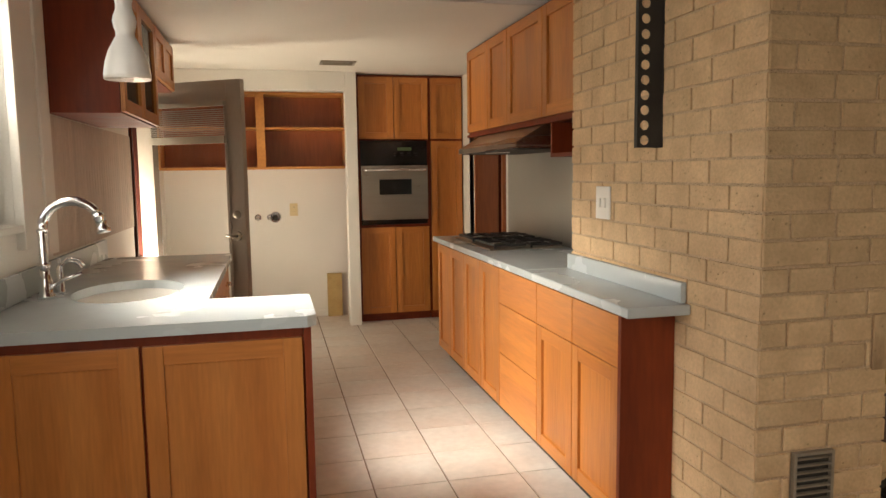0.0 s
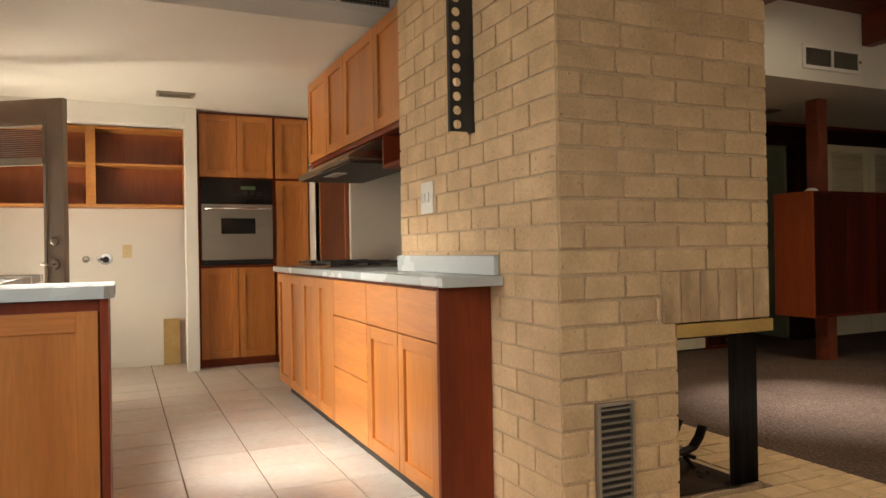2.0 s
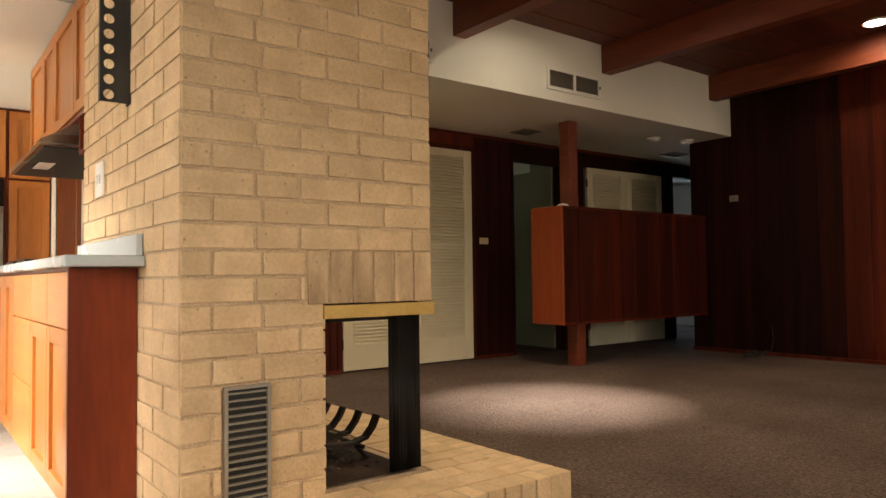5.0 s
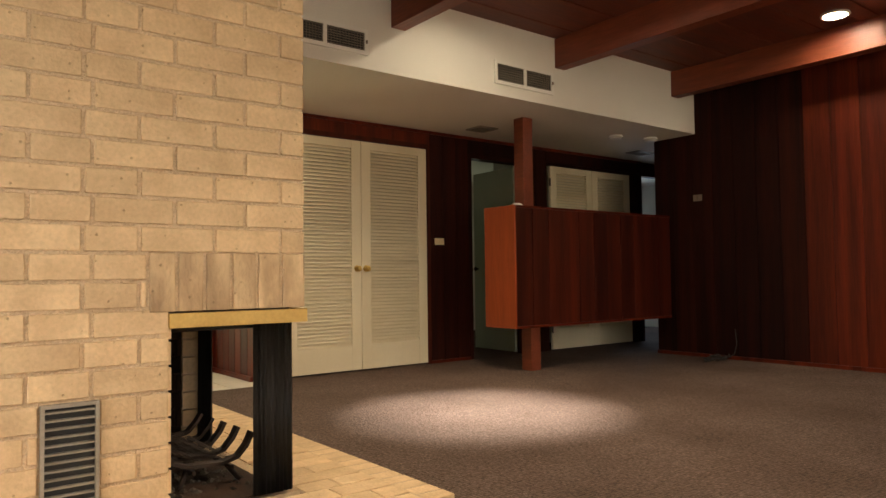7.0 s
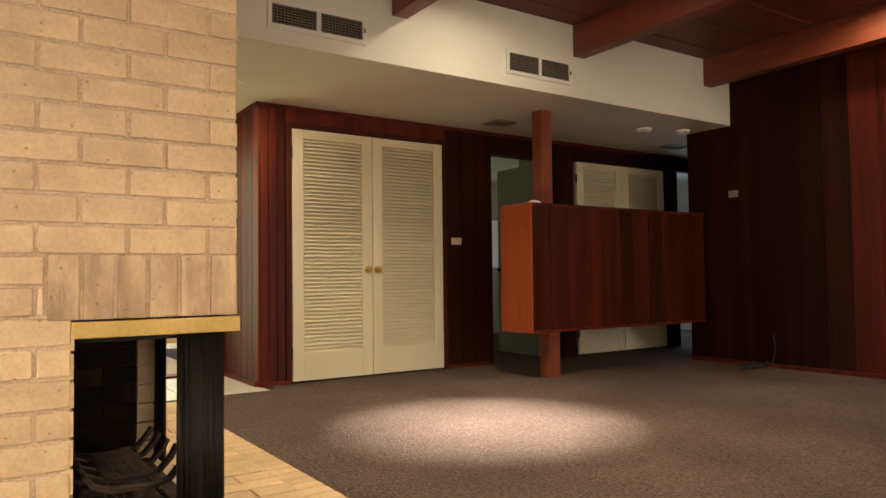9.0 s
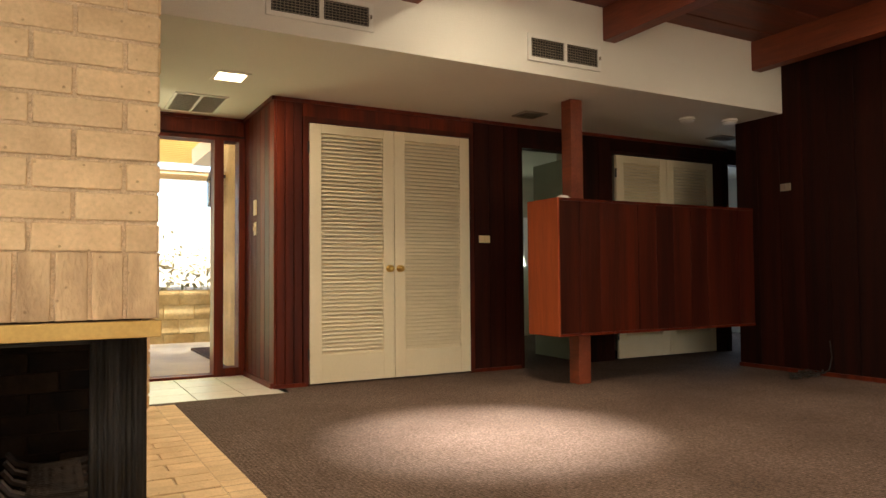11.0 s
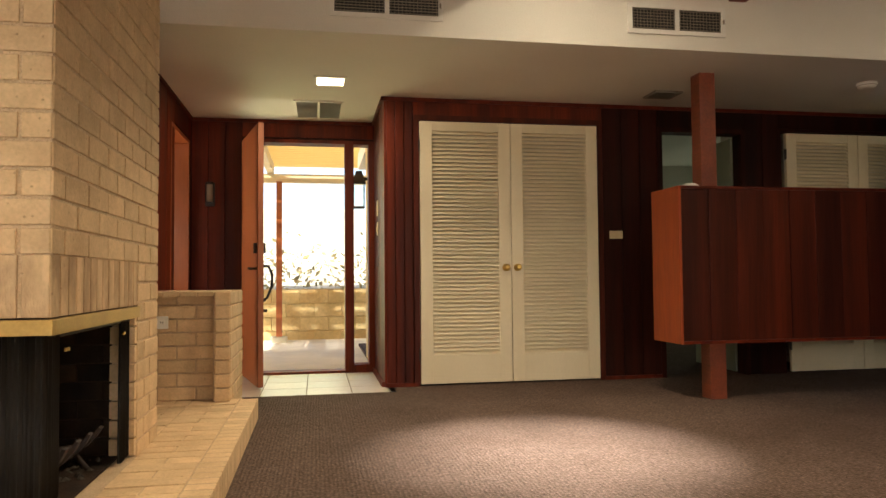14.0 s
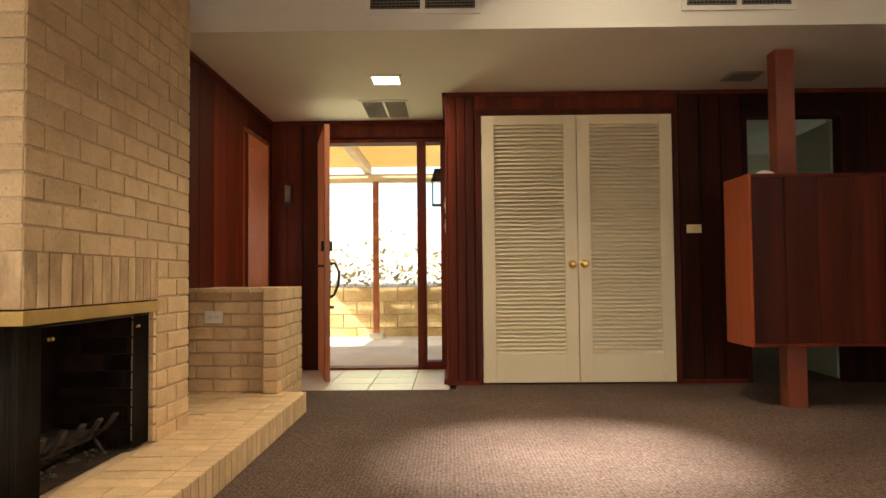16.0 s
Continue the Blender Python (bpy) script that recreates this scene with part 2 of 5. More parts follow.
M["block"] = material("tan_block_wall", ((0.50, 0.34, 0.14), (0.72, 0.56, 0.28)), 0.9, (2.2, 2.2, 2.2), 12, 0.3, vary=0.1, grain=0.25)
M["leaf"] = material("pale_leaves", ((0.30, 0.26, 0.13), (0.45, 0.38, 0.2)), 0.7, (5, 5, 5), 10, 0, vary=0.5, grain=0.3)
M["earth"] = material("dry_bank_earth", ((0.5, 0.44, 0.32), (0.62, 0.56, 0.42)), 0.95, (1, 1, 1), 20, 0.4, vary=0, grain=0.4)
M["patio"] = material("pale_patio_roof_wood", ((0.66, 0.55, 0.34), (0.76, 0.65, 0.43)), 0.7, (0.6, 5, 5), 12, 0.1, vary=0.15, grain=0.25)
tp = bpy.data.materials.new("sunlit_translucent_roof_panel")
tp.use_nodes = True
tn = tp.node_tree.nodes
tn.remove(tn["Principled BSDF"])
df, tl, mx, nz, cr = tn.new("ShaderNodeBsdfDiffuse"), tn.new("ShaderNodeBsdfTranslucent"), tn.new("ShaderNodeMixShader"), tn.new("ShaderNodeTexNoise"), tn.new("ShaderNodeValToRGB")
nz.inputs["Scale"].default_value = 6
cr.color_ramp.elements[0].color, cr.color_ramp.elements[1].color = (0.62, 0.46, 0.2, 1), (0.85, 0.68, 0.36, 1)
mx.inputs[0].default_value = 0.55
for a, b in ((nz.outputs[0], cr.inputs[0]), (cr.outputs[0], df.inputs[0]), (cr.outputs[0], tl.inputs[0]), (df.outputs[0], mx.inputs[1]), (tl.outputs[0], mx.inputs[2]), (mx.outputs[0], tn["Material Output"].inputs[0])):
    tp.node_tree.links.new(a, b)
M["roofpanel"] = tp
M["green"] = material("pale_green_door_paint", ((0.34, 0.37, 0.27), (0.38, 0.41, 0.3)), 0.5, (3, 3, 1), 20, 0.02, vary=0.03, grain=0.05)
M["grille"] = material("aged_metal_grille", ((0.3, 0.26, 0.2), (0.38, 0.33, 0.26)), 0.5, (6, 6, 6), 30, 0.05, metal=0.5, vary=0.05, grain=0.2)
M["rust"] = material("heat_browned_iron", ((0.020, 0.013, 0.010), (0.055, 0.034, 0.024)), 0.7, (14, 14, 14), 12, 0.2, metal=0.1, vary=0.3, grain=0.4)
M["ash"] = material("grey_ash_and_char", ((0.015, 0.012, 0.010), (0.13, 0.105, 0.08)), 0.95, (14, 14, 14), 10, 0.3, vary=0.3, grain=0.4)
M["sootbrick"] = material("smoke_stained_firebrick", ((0.007, 0.005, 0.004), (0.036, 0.021, 0.012)), 0.9, (5, 5, 5), 12, 0.3, vary=0.4, grain=0.3, spec=0.15)
M["frost"] = material("white_opal_glass", ((0.8, 0.79, 0.76), (0.85, 0.84, 0.8)), 0.25, (4, 4, 4), 20, 0, vary=0, grain=0.03)
M["vinyl"] = material("white_window_vinyl", ((0.74, 0.74, 0.73), (0.79, 0.79, 0.78)), 0.4, (3, 3, 3), 20, 0, vary=0.02, grain=0.03)
M["clear"] = glass("clear_glass")
M["smoked"] = glass("cabinet_glass", 0.12, (0.75, 0.72, 0.62))
M["lit"] = glowing("lit_lens", (1.0, 0.8, 0.5), 4)
M["candisc"] = glowing("lit_can", (1.0, 0.86, 0.62), 75)


# ---- shape helpers ----
def boxes(*bs, bevel=0.0):
    """A bmesh of boxes (x0, x1, y0, y1, z0, z1)."""
    bm = bmesh.new()
    for x0, x1, y0, y1, z0, z1 in bs:
        v = [bm.verts.new((x, y, z)) for z in (z0, z1) for x, y in ((x0, y0), (x1, y0), (x1, y1), (x0, y1))]
        for f in ((3, 2, 1, 0), (4, 5, 6, 7), (0, 1, 5, 4), (1, 2, 6, 5), (2, 3, 7, 6), (3, 0, 4, 7)):
            bm.faces.new([v[i] for i in f])
    if bevel:
        bmesh.ops.bevel(bm, geom=bm.edges[:], offset=bevel, segments=2, affect='EDGES', profile=0.5)
    return bm


def tube(points, r, seg=10, bm=None, cap=True):
    """A round bar along points; r may be one radius or one for each point."""
    bm = bm or bmesh.new()
    pts = [Vector(p) for p in points]
    rs = r if isinstance(r, (list, tuple)) else [r] * len(pts)
    rings, side = [], None
    for i, p in enumerate(pts):
        d = (pts[min(i + 1, len(pts) - 1)] - pts[max(i - 1, 0)]).normalized()
        if side is None:
            side = d.orthogonal().normalized()
        side = (side - d * side.dot(d)).normalized()
        up = d.cross(side)
        rings.append([bm.verts.new(p + rs[i] * (math.cos(a) * side + math.sin(a) * up)) for a in [2 * math.pi * k / seg for k in range(seg)]])
    for a, b in zip(rings, rings[1:]):
        for k in range(seg):
            bm.faces.new((a[k], a[(k + 1) % seg], b[(k + 1) % seg], b[k])).smooth = True
    if cap:
        bm.faces.new(rings[0][::-1])
        bm.faces.new(rings[-1])
    return bm


def prism(profile, axis, a, b):
    """A closed outline swept along an axis ('x': outline in y, z; 'y': in x, z; 'z': in x, y)."""
    bm = bmesh.new()
    put = {'x': lambda p, t: (t, p[0], p[1]), 'y': lambda p, t: (p[0], t, p[1]), 'z': lambda p, t: (p[0], p[1], t)}[axis]
    lo = [bm.verts.new(put(p, a)) for p in profile]
    hi = [bm.verts.new(put(p, b)) for p in profile]
    k = len(profile)
    bm.faces.new(lo[::-1])
    bm.faces.new(hi)
    for i in range(k):
        bm.faces.new((lo[i], lo[(i + 1) % k], hi[(i + 1) % k], hi[i]))
    bmesh.ops.recalc_face_normals(bm, faces=bm.faces[:])
    return bm


def join(*bms):
    out = bmesh.new()
    for b in bms:
        me = bpy.data.meshes.new("tmp")
        b.to_mesh(me)
        out.from_mesh(me)
        bpy.data.meshes.remove(me)
        b.free()
    return out


def mesh_of(name, bm, mat):
    me = bpy.data.meshes.new(name)
    bm.to_mesh(me)
    bm.free()
    me.materials.append(M[mat] if isinstance(mat, str) else mat)
    return me


def part(name, bm, mat, parent, label=""):
    ob = new(name, bm if isinstance(bm, bpy.types.Mesh) else mesh_of(name, bm, mat))
    ob.parent = parent
    ob.matrix_parent_inverse = Matrix.Translation(-parent.location)
    return tagged(ob, label)


def piece(name, me, loc, parent, rot=None):
    ob = new(name, me)
    ob.parent = parent
    ob.matrix_parent_inverse = Matrix.Translation(-parent.location)
    ob.location = loc
    if rot:
        ob.rotation_euler = rot
    return ob


def thing(name, loc, label, category, group=""):
    ob = new(name)
    ob.empty_display_size = 0.05
    ob.location = loc
    return tagged(ob, label, category, group)


def solid(name, bm, mat, label, category, group="", kind=""):
    return tagged(new(name, mesh_of(name, bm, mat)), label, category, group, kind)


def structure(name, bm, mat, label, category="wall"):
    return solid(name, bm, mat, label, category, kind="structure")


# ---- plan ----
XL, XR, YB, YF = -0.95, 7.7, -3.6, 6.15      # left wall, right wall, back wall, front door wall
CEIL, DECK = 2.275, 2.855
SOF = 3.75                                   # face of the lowered ceiling
YC = 5.2                                     # closet wall

# floors
carpet = structure("carpet_floor", boxes((1.39, 11.0, YB, 4.96, -0.1, 0.0), (3.57, 11.0, 4.96, 9.0, -0.1, -0.0)), "carpet", "mauve-brown looped carpet over the living room floor", "floor")
floor_k = structure("floor_kitchen", boxes((XL - 0.1, 1.39, YB, 7.1, -0.1, -0.008), (1.39, 1.93, 4.96, 7.1, -0.1, -0.008)), "grout", "brown grout bed under beige ceramic floor tiles", "floor")
floor_f = structure("floor_foyer", boxes((1.93, 3.57, 4.96, YF + 0.2, -0.1, -0.008)), "grout", "brown grout bed under foyer tiles", "floor")

# ceilings
structure("ceiling_kitchen_hall", boxes((XL - 0.1, 1.93, SOF, 7.1, CEIL, DECK + 0.2), (1.93, 3.57, SOF, YF + 0.14, CEIL, DECK + 0.2), (3.57, 11.0, SOF, 9.0, CEIL, DECK + 0.2)), "ceil", "off-white textured lowered ceiling with its drop face", "ceiling")
bs = []
y = YB
while y < SOF - 0.001:
    y1 = min(y + 0.14, SOF)
    bs.append((XL - 0.1, XR + 0.2, y + 0.003, y1 - 0.003, DECK + 0.004 * ((len(bs) * 7) % 3), DECK + 0.06))
    y = y1
bs.append((XL - 0.1, XR + 0.2, YB, SOF, DECK + 0.05, DECK + 0.2))
structure("ceiling_boards", boxes(*bs), "deck", "dark red-stained tongue and groove board ceiling", "ceiling")
for bx in (-0.99 + 0.03, 0.62, 2.30, 3.97, 5.64, 7.31):
    solid("ceiling_beam", boxes((bx, bx + 0.12, YB, SOF, 2.605, DECK), bevel=0.004), "beam", "red-stained exposed timber ceiling beam", "beam", "exposed ceiling beams", "structure")

# outer shell
structure("wall_back", boxes((XL - 0.2, -0.9, YB - 0.15, YB, 0, DECK + 0.2), (-0.9, 1.3, YB - 0.15, YB, 0, 1.0), (-0.9, 1.3, YB - 0.15, YB, 2.4, DECK + 0.2), (1.3, 2.7, YB - 0.15, YB, 0, DECK + 0.2),
                          (2.7, 6.9, YB - 0.15, YB, 0, 0.5), (2.7, 6.9, YB - 0.15, YB, 2.4, DECK + 0.2), (6.9, XR + 0.2, YB - 0.15, YB, 0, DECK + 0.2)), "white", "plain white plastered wall with two added, unseen window openings", "wall")
# unseen overhang, added so sun does not enter the back openings
structure("roof_eave_back", boxes((XL - 1.75, XR + 2.0, YB - 1.8, YB - 0.16, 2.46, 2.56)), "white", "unseen white eave added to block sun at the back windows", "eave")
WY0, WY1, WZ0, WZ1 = 2.0, 3.0, 1.2, 2.2
# opening of the unseen left window that was added for fill
VY0, VY1, VZ0 = -0.2, 1.5, 0.95
structure("wall_left", boxes((XL - 0.15, XL, YB, VY0, 0, DECK), (XL - 0.15, XL, VY0, VY1, 0, VZ0), (XL - 0.15, XL, VY0, VY1, WZ1, DECK), (XL - 0.15, XL, VY1, WY0, 0, DECK), (XL - 0.15, XL, WY0, WY1, 0, WZ0), (XL - 0.15, XL, WY0, WY1, WZ1, DECK), (XL - 0.15, XL, WY1, 5.40, 0, DECK), (XL - 0.15, XL, 5.40, 5.72, 2.06, DECK), (XL - 0.15, XL, 5.72, 7.1, 0, DECK)), "white", "white kitchen wall with a window opening and a side door opening", "wall")
# unseen overhang, added to keep a sun patch off the kitchen floor
structure("roof_eave", boxes((XL - 1.75, XL - 0.16, YB - 0.5, 7.4, 2.46, 2.56)), "white", "unseen white eave added to block sun at the kitchen windows", "eave")
structure("wall_laundry", boxes((XL, 2.0, 6.95, 7.1, 0, CEIL)), "white", "white painted laundry alcove wall", "wall")
structure("wall_kitchen_divider", boxes((1.77, 1.93, 3.15, 5.25, 0, CEIL), (1.77, 1.93, 5.25, 6.03, 2.05, CEIL), (1.77, 1.93, 6.03, 7.1, 0, CEIL)), "white", "white wall between kitchen and foyer with a doorway", "wall")
# first box is an unseen wall, added to stop sky light leaking in
structure("wall_hall_end", boxes((XR + 0.15, 11.0, 3.6, SOF, 0, DECK), (10.9, 11.0, YB, 5.7, 0, CEIL), (10.9, 11.0, 5.7, 7.0, 0, 0.5), (10.9, 11.0, 5.7, 7.0, 1.7, CEIL), (10.9, 11.0, 7.0, 9.0, 0, CEIL), (7.7, 11.0, 8.9, 9.0, 0, CEIL)), "white", "plain far hall wall", "wall")
structure("wall_front", boxes((1.77, 2.41, YF, YF + 0.14, 0, CEIL), (2.41, 3.56, YF, YF + 0.14, 2.10, CEIL)), "dark_shaded_wood", "dark wood clad front wall with the door opening", "wall")
structure("wall_closet", boxes((3.57, 3.81, YC, YC + 0.1, 0, CEIL), (3.81, 5.34, YC, YC + 0.1, 2.11, CEIL), (5.34, 5.88, YC, YC + 0.1, 0, CEIL), (5.88, 6.65, YC, YC + 0.1, 2.07, CEIL), (6.65, 7.03, YC, YC + 0.1, 0, CEIL), (7.03, 8.51, YC, YC + 0.1, 2.10, CEIL), (8.51, 8.72, YC, YC + 0.1, 0, CEIL), (8.72, 9.5, YC, YC + 0.1, 2.1, CEIL), (9.5, 11, YC, YC + 0.1, 0, CEIL)), "dark_shaded_wood", "dark wood wall backing with closet and room openings", "wall")
structure("wall_foyer_side", boxes((3.57, 3.67, YC + 0.1, YF + 0.14, 0, CEIL)), "dark_shaded_wood", "foyer side wall backing", "wall")
structure("wall_closet_inside", boxes((3.67, 5.75, 5.9, 6.0, 0, CEIL), (5.65, 5.75, 5.3, 9.0, 0, CEIL), (6.95, 7.05, 5.3, 6.0, 0, CEIL), (7.05, 8.6, 5.9, 6.0, 0, CEIL), (8.56, 8.66, 5.3, 9.0, 0, CEIL)), "white", "plain inner closet and room walls", "wall")
structure("wall_bedroom_far", boxes((5.75, 7.95, 8.2, 8.3, 0, CEIL), (7.95, 8.45, 8.2, 8.3, 0, 0.95), (7.95, 8.45, 8.2, 8.3, 1.75, CEIL), (8.45, 8.56, 8.2, 8.3, 0, CEIL)), "white", "far room wall with a window opening", "wall")
structure("wall_right", boxes((XR + 0.025, XR + 0.15, YB, 4.25, 0, DECK + 0.1)), "dark_shaded_wood", "red wood clad living room wall, far boards darkened for shade", "wall")

# ---- wood boards on the walls ----
def boards(parent, axis, at, facing, a, b, z0, z1, width, mat, thick=0.018, skip=()):
    """Vertical boards with open joints on a wall; axis: along which they follow one another."""
    n = max(1, round((b - a) / width))
    w = (b - a) / n
    cache = {}
    for i in range(n):
        p0, p1 = a + i * w, a + (i + 1) * w
        lo, hi = z0, z1
        for s0, s1, zt in skip:
            if p0 > s0 - 0.01 and p1 < s1 + 0.01:
                lo = zt
        key = round(hi - lo, 3)
        if key not in cache:
            if axis == 'x':
                bm = boxes((0.0025, w - 0.0025, -thick / 2, thick / 2, 0, hi - lo), bevel=0.003)
            else:
                bm = boxes((-thick / 2, thick / 2, 0.0025, w - 0.0025, 0, hi - lo), bevel=0.003)
            cache[key] = mesh_of("board", bm, mat)
        loc = (p0, at + facing * thick / 2, lo) if axis == 'x' else (at + facing * thick / 2, p0, lo)
        piece("board", cache[key], loc, parent)


def find(name):
    return bpy.data.objects[name]


# ---- chimney and hearth ----
CX0, CX1, CY0, CY1 = 1.39, 2.30, 1.79, 3.15
FX, FY, FZ0, FZ1 = 1.86, 2.77, 0.13, 0.735
COURSE = 0.0815
chimney = thing("brick_fireplace", (CX0, CY0, 0), "cream brick see-through corner fireplace with a brass lintel strip", "fireplace")
e = 0.0055
part("mortar_core", boxes((CX0 + e, CX1 - e, CY0 + e, CY1 - e, FZ1 + 0.01, DECK), (CX0 + e, FX - e, CY0 + e, CY1 - e, 0, FZ1 + 0.01), (FX - e, CX1 - e, FY + e, CY1 - e, 0, FZ1 + 0.01)), "mortar", chimney, "grey-brown recessed mortar")
part("left_lining", boxes((FX - e, FX + 0.012, CY0 + 0.1, FY + e, 0.13, FZ1)), "soot", chimney, "soot-blackened firebox lining")
part("back_lining", boxes((FX + 0.012, CX1 - 0.1, FY - 0.004, FY + e, 0.13, FZ1)), "soot", chimney, "soot-blackened firebox lining")
part("firebox_roof", boxes((FX, CX1 - 0.04, CY0 + 0.04, FY, FZ1 - 0.002, FZ1 + 0.01)), "soot", chimney, "soot-blackened firebox roof")
part("firebox_floor", boxes((FX + 0.013, CX1 - 0.06, CY0 + 0.06, FY - 0.01, 0.131, 0.137)), "soot", chimney, "ash-dark firebox floor")
part("lintel_strip", boxes((FX - 0.005, CX1 + 0.006, CY0 - 0.006, CY0 + 0.02, 0.694, 0.739), (CX1 - 0.02, CX1 + 0.006, CY0 + 0.02, FY + 0.01, 0.694, 0.739), bevel=0.002), "lintel", chimney, "worn brass lintel strip")

BRICKS, JOINED = {}, []


def brick_mesh(a, b, d, mat="brick"):
    key = (round(a, 3), round(b, 3), round(d, 3), mat)
    if key not in BRICKS:
        BRICKS[key] = mesh_of("brick", boxes((-a / 2, a / 2, -d / 2, d / 2, -b / 2, b / 2), bevel=0.0035), mat)
    return BRICKS[key]


RNG = random.Random(5)


def lay(parent, origin, turn, u0, u1, z0, z1, as_parts=True, joint=0.0095, depth=0.05, out=0.0, mat="brick"):
    """One brick: u0..u1 along the face, turned about z at the origin; its outer face lies on the face's plane."""
    w, h = u1 - u0 - joint, z1 - z0 - joint
    if w < 0.012 or h < 0.012:
        return
    d = Vector((math.cos(turn), math.sin(turn), 0))
    inward = Vector((-d.y, d.x, 0))
    c = Vector(origin) + d * (u0 + u1) / 2 + inward * (depth / 2 + RNG.uniform(-0.0015, 0.002) - out) + Vector((0, 0, (z0 + z1) / 2))
    tilt = RNG.uniform(-0.006, 0.006)
    if as_parts:
        piece("brick", brick_mesh(w, h, depth, mat), c, parent, (0, tilt, turn))
    else:
        JOINED.append((w, h, depth, c, turn))


def joined_bricks(parent):
    bm = bmesh.new()
    for w, h, depth, c, turn in JOINED:
        m = Matrix.Translation(c) @ Matrix.Rotation(turn, 4, 'Z')
        v = [bm.verts.new(m @ Vector((x, y, z))) for z in (-h / 2, h / 2) for x, y in ((-w / 2, -depth / 2), (w / 2, -depth / 2), (w / 2, depth / 2), (-w / 2, depth / 2))]
        for f in ((3, 2, 1, 0), (4, 5, 6, 7), (0, 1, 5, 4), (1, 2, 6, 5), (2, 3, 7, 6), (3, 0, 4, 7)):
            bm.faces.new([v[i] for i in f])
    JOINED.clear()
    return tagged(part("upper_bricks", bm, "brick", parent), kind="stuff")


def courses(parent, origin, turn, length, z0, n, patterns, holes=(), parts_below=9.0):
    """Courses of bricks on a face; patterns: joint places for even and odd courses; holes (u0, u1, z0, z1) are left open."""
    for k in range(n):
        za, zb = z0 + k * COURSE, z0 + (k + 1) * COURSE
        js = patterns[k % 2]
        for u0, u1 in zip(js, js[1:]):
            spans = [(u0, u1)]
            for h0, h1, ha, hb in holes:
                if za + 0.02 < hb and zb - 0.02 > ha:
                    cut = []
                    for a, b in spans:
                        if b <= h0 or a >= h1:
                            cut.append((a, b))
                        else:
                            if a < h0:
                                cut.append((a, h0))
                            if b > h1:
                                cut.append((h1, b))
                    spans = cut
            for a, b in spans:
                lay(parent, origin, turn, a, b, za, zb, as_parts=zb < parts_below)


def steps(length, first, step):
    out, u = [0.0], first
    while u < length - 0.05:
        out.append(u)
        u += step
    return out + [length]


FW = CX1 - CX0
Z0 = 1.57 - 20 * COURSE
nC = int((DECK - Z0) / COURSE) + 1
courses(chimney, (CX0, CY0, 0), 0.0, FW, Z0, nC, ((0, 0.231, 0.381, 0.602, 0.821, FW), (0, 0.096, 0.255, 0.482, 0.701, FW)),
        ((FX - CX0, FW + 1, 0, 0.739), (0.405, FW + 1, 0.739, 0.925), (0.13, 0.275, 0.15, 0.507)), 2.05)
LR = CY1 - CY0
courses(chimney, (CX1, CY0, 0), math.pi / 2, LR, Z0, nC, (steps(LR, 0.105, 0.22), steps(LR, 0.22, 0.22)), ((-1, FY - CY0, 0, 0.739), (-1, FY - CY0, 0.739, 0.925)), 1.75)
courses(chimney, (CX0, CY1, 0), -math.pi / 2, LR, Z0, nC, (steps(LR, 0.1, 0.22), steps(LR, 0.21, 0.22)), (), 0.0)
# soldier courses over the opening
for i in range(6):
    a = 0.405 + i * (FW - 0.405) / 6
    lay(chimney, (CX0, CY0, 0), 0.0, a, a + (FW - 0.405) / 6, 0.739, 0.925, mat="smoked_brick")
for i in range(14):
    a = i * (FY - CY0) / 14
    lay(chimney, (CX1, CY0, 0), math.pi / 2, a, a + (FY - CY0) / 14, 0.739, 0.925, mat="smoked_brick")
# inner jamb faces of the opening
for k in range(8):
    za = FZ0 + k * 0.0755
    lay(chimney, (FX, CY0, 0), math.pi / 2, 0, 0.105, za, za + 0.0755, as_parts=False, depth=0.03, out=0.004)
    lay(chimney, (CX1, FY, 0), math.pi, 0, 0.105, za, za + 0.0755, as_parts=False, depth=0.03, out=0.004)
joined_bricks(chimney)

HX, HY0, HY1, HZ = 2.68, 1.47, 4.12, 0.13
hearth = thing("brick_hearth", (2.4, HY0, 0), "raised cream brick hearth slab around the fireplace", "hearth")
part("mortar_bed", boxes((CX0, HX - 0.006, HY0 + 0.006, CY0 - 0.002, 0, HZ - 0.006), (CX1 + 0.002, HX - 0.006, CY0 - 0.002, HY1 - 0.006, 0, HZ - 0.006), (FX, CX1 + 0.002, CY0 + 0.05, FY, 0, HZ - 0.006), (1.94, CX1 + 0.002, CY1 + 0.002, HY1 - 0.006, 0, HZ - 0.006)), "mortar", hearth)


def pavers(x0, x1, y0, y1, wx, wy):
    nx, ny = max(1, round((x1 - x0) / wx)), max(1, round((y1 - y0) / wy))
    ax, ay = (x1 - x0) / nx, (y1 - y0) / ny
    for j in range(ny):
        js = [x0 + k * ax for k in range(nx + 1)] if j % 2 else [x0] + [x0 + (k + 0.5) * ax for k in range(nx)] + [x1]
        for a, b in zip(js, js[1:]):
            me = brick_mesh(b - a - 0.007, 0.03, ay - 0.007)
            piece("paver_brick", me, ((a + b) / 2, y0 + (j + 0.5) * ay, HZ - 0.015 + RNG.uniform(-0.0025, 0.0015)), hearth, (RNG.uniform(-0.01, 0.01), 0, RNG.uniform(-0.01, 0.01)))


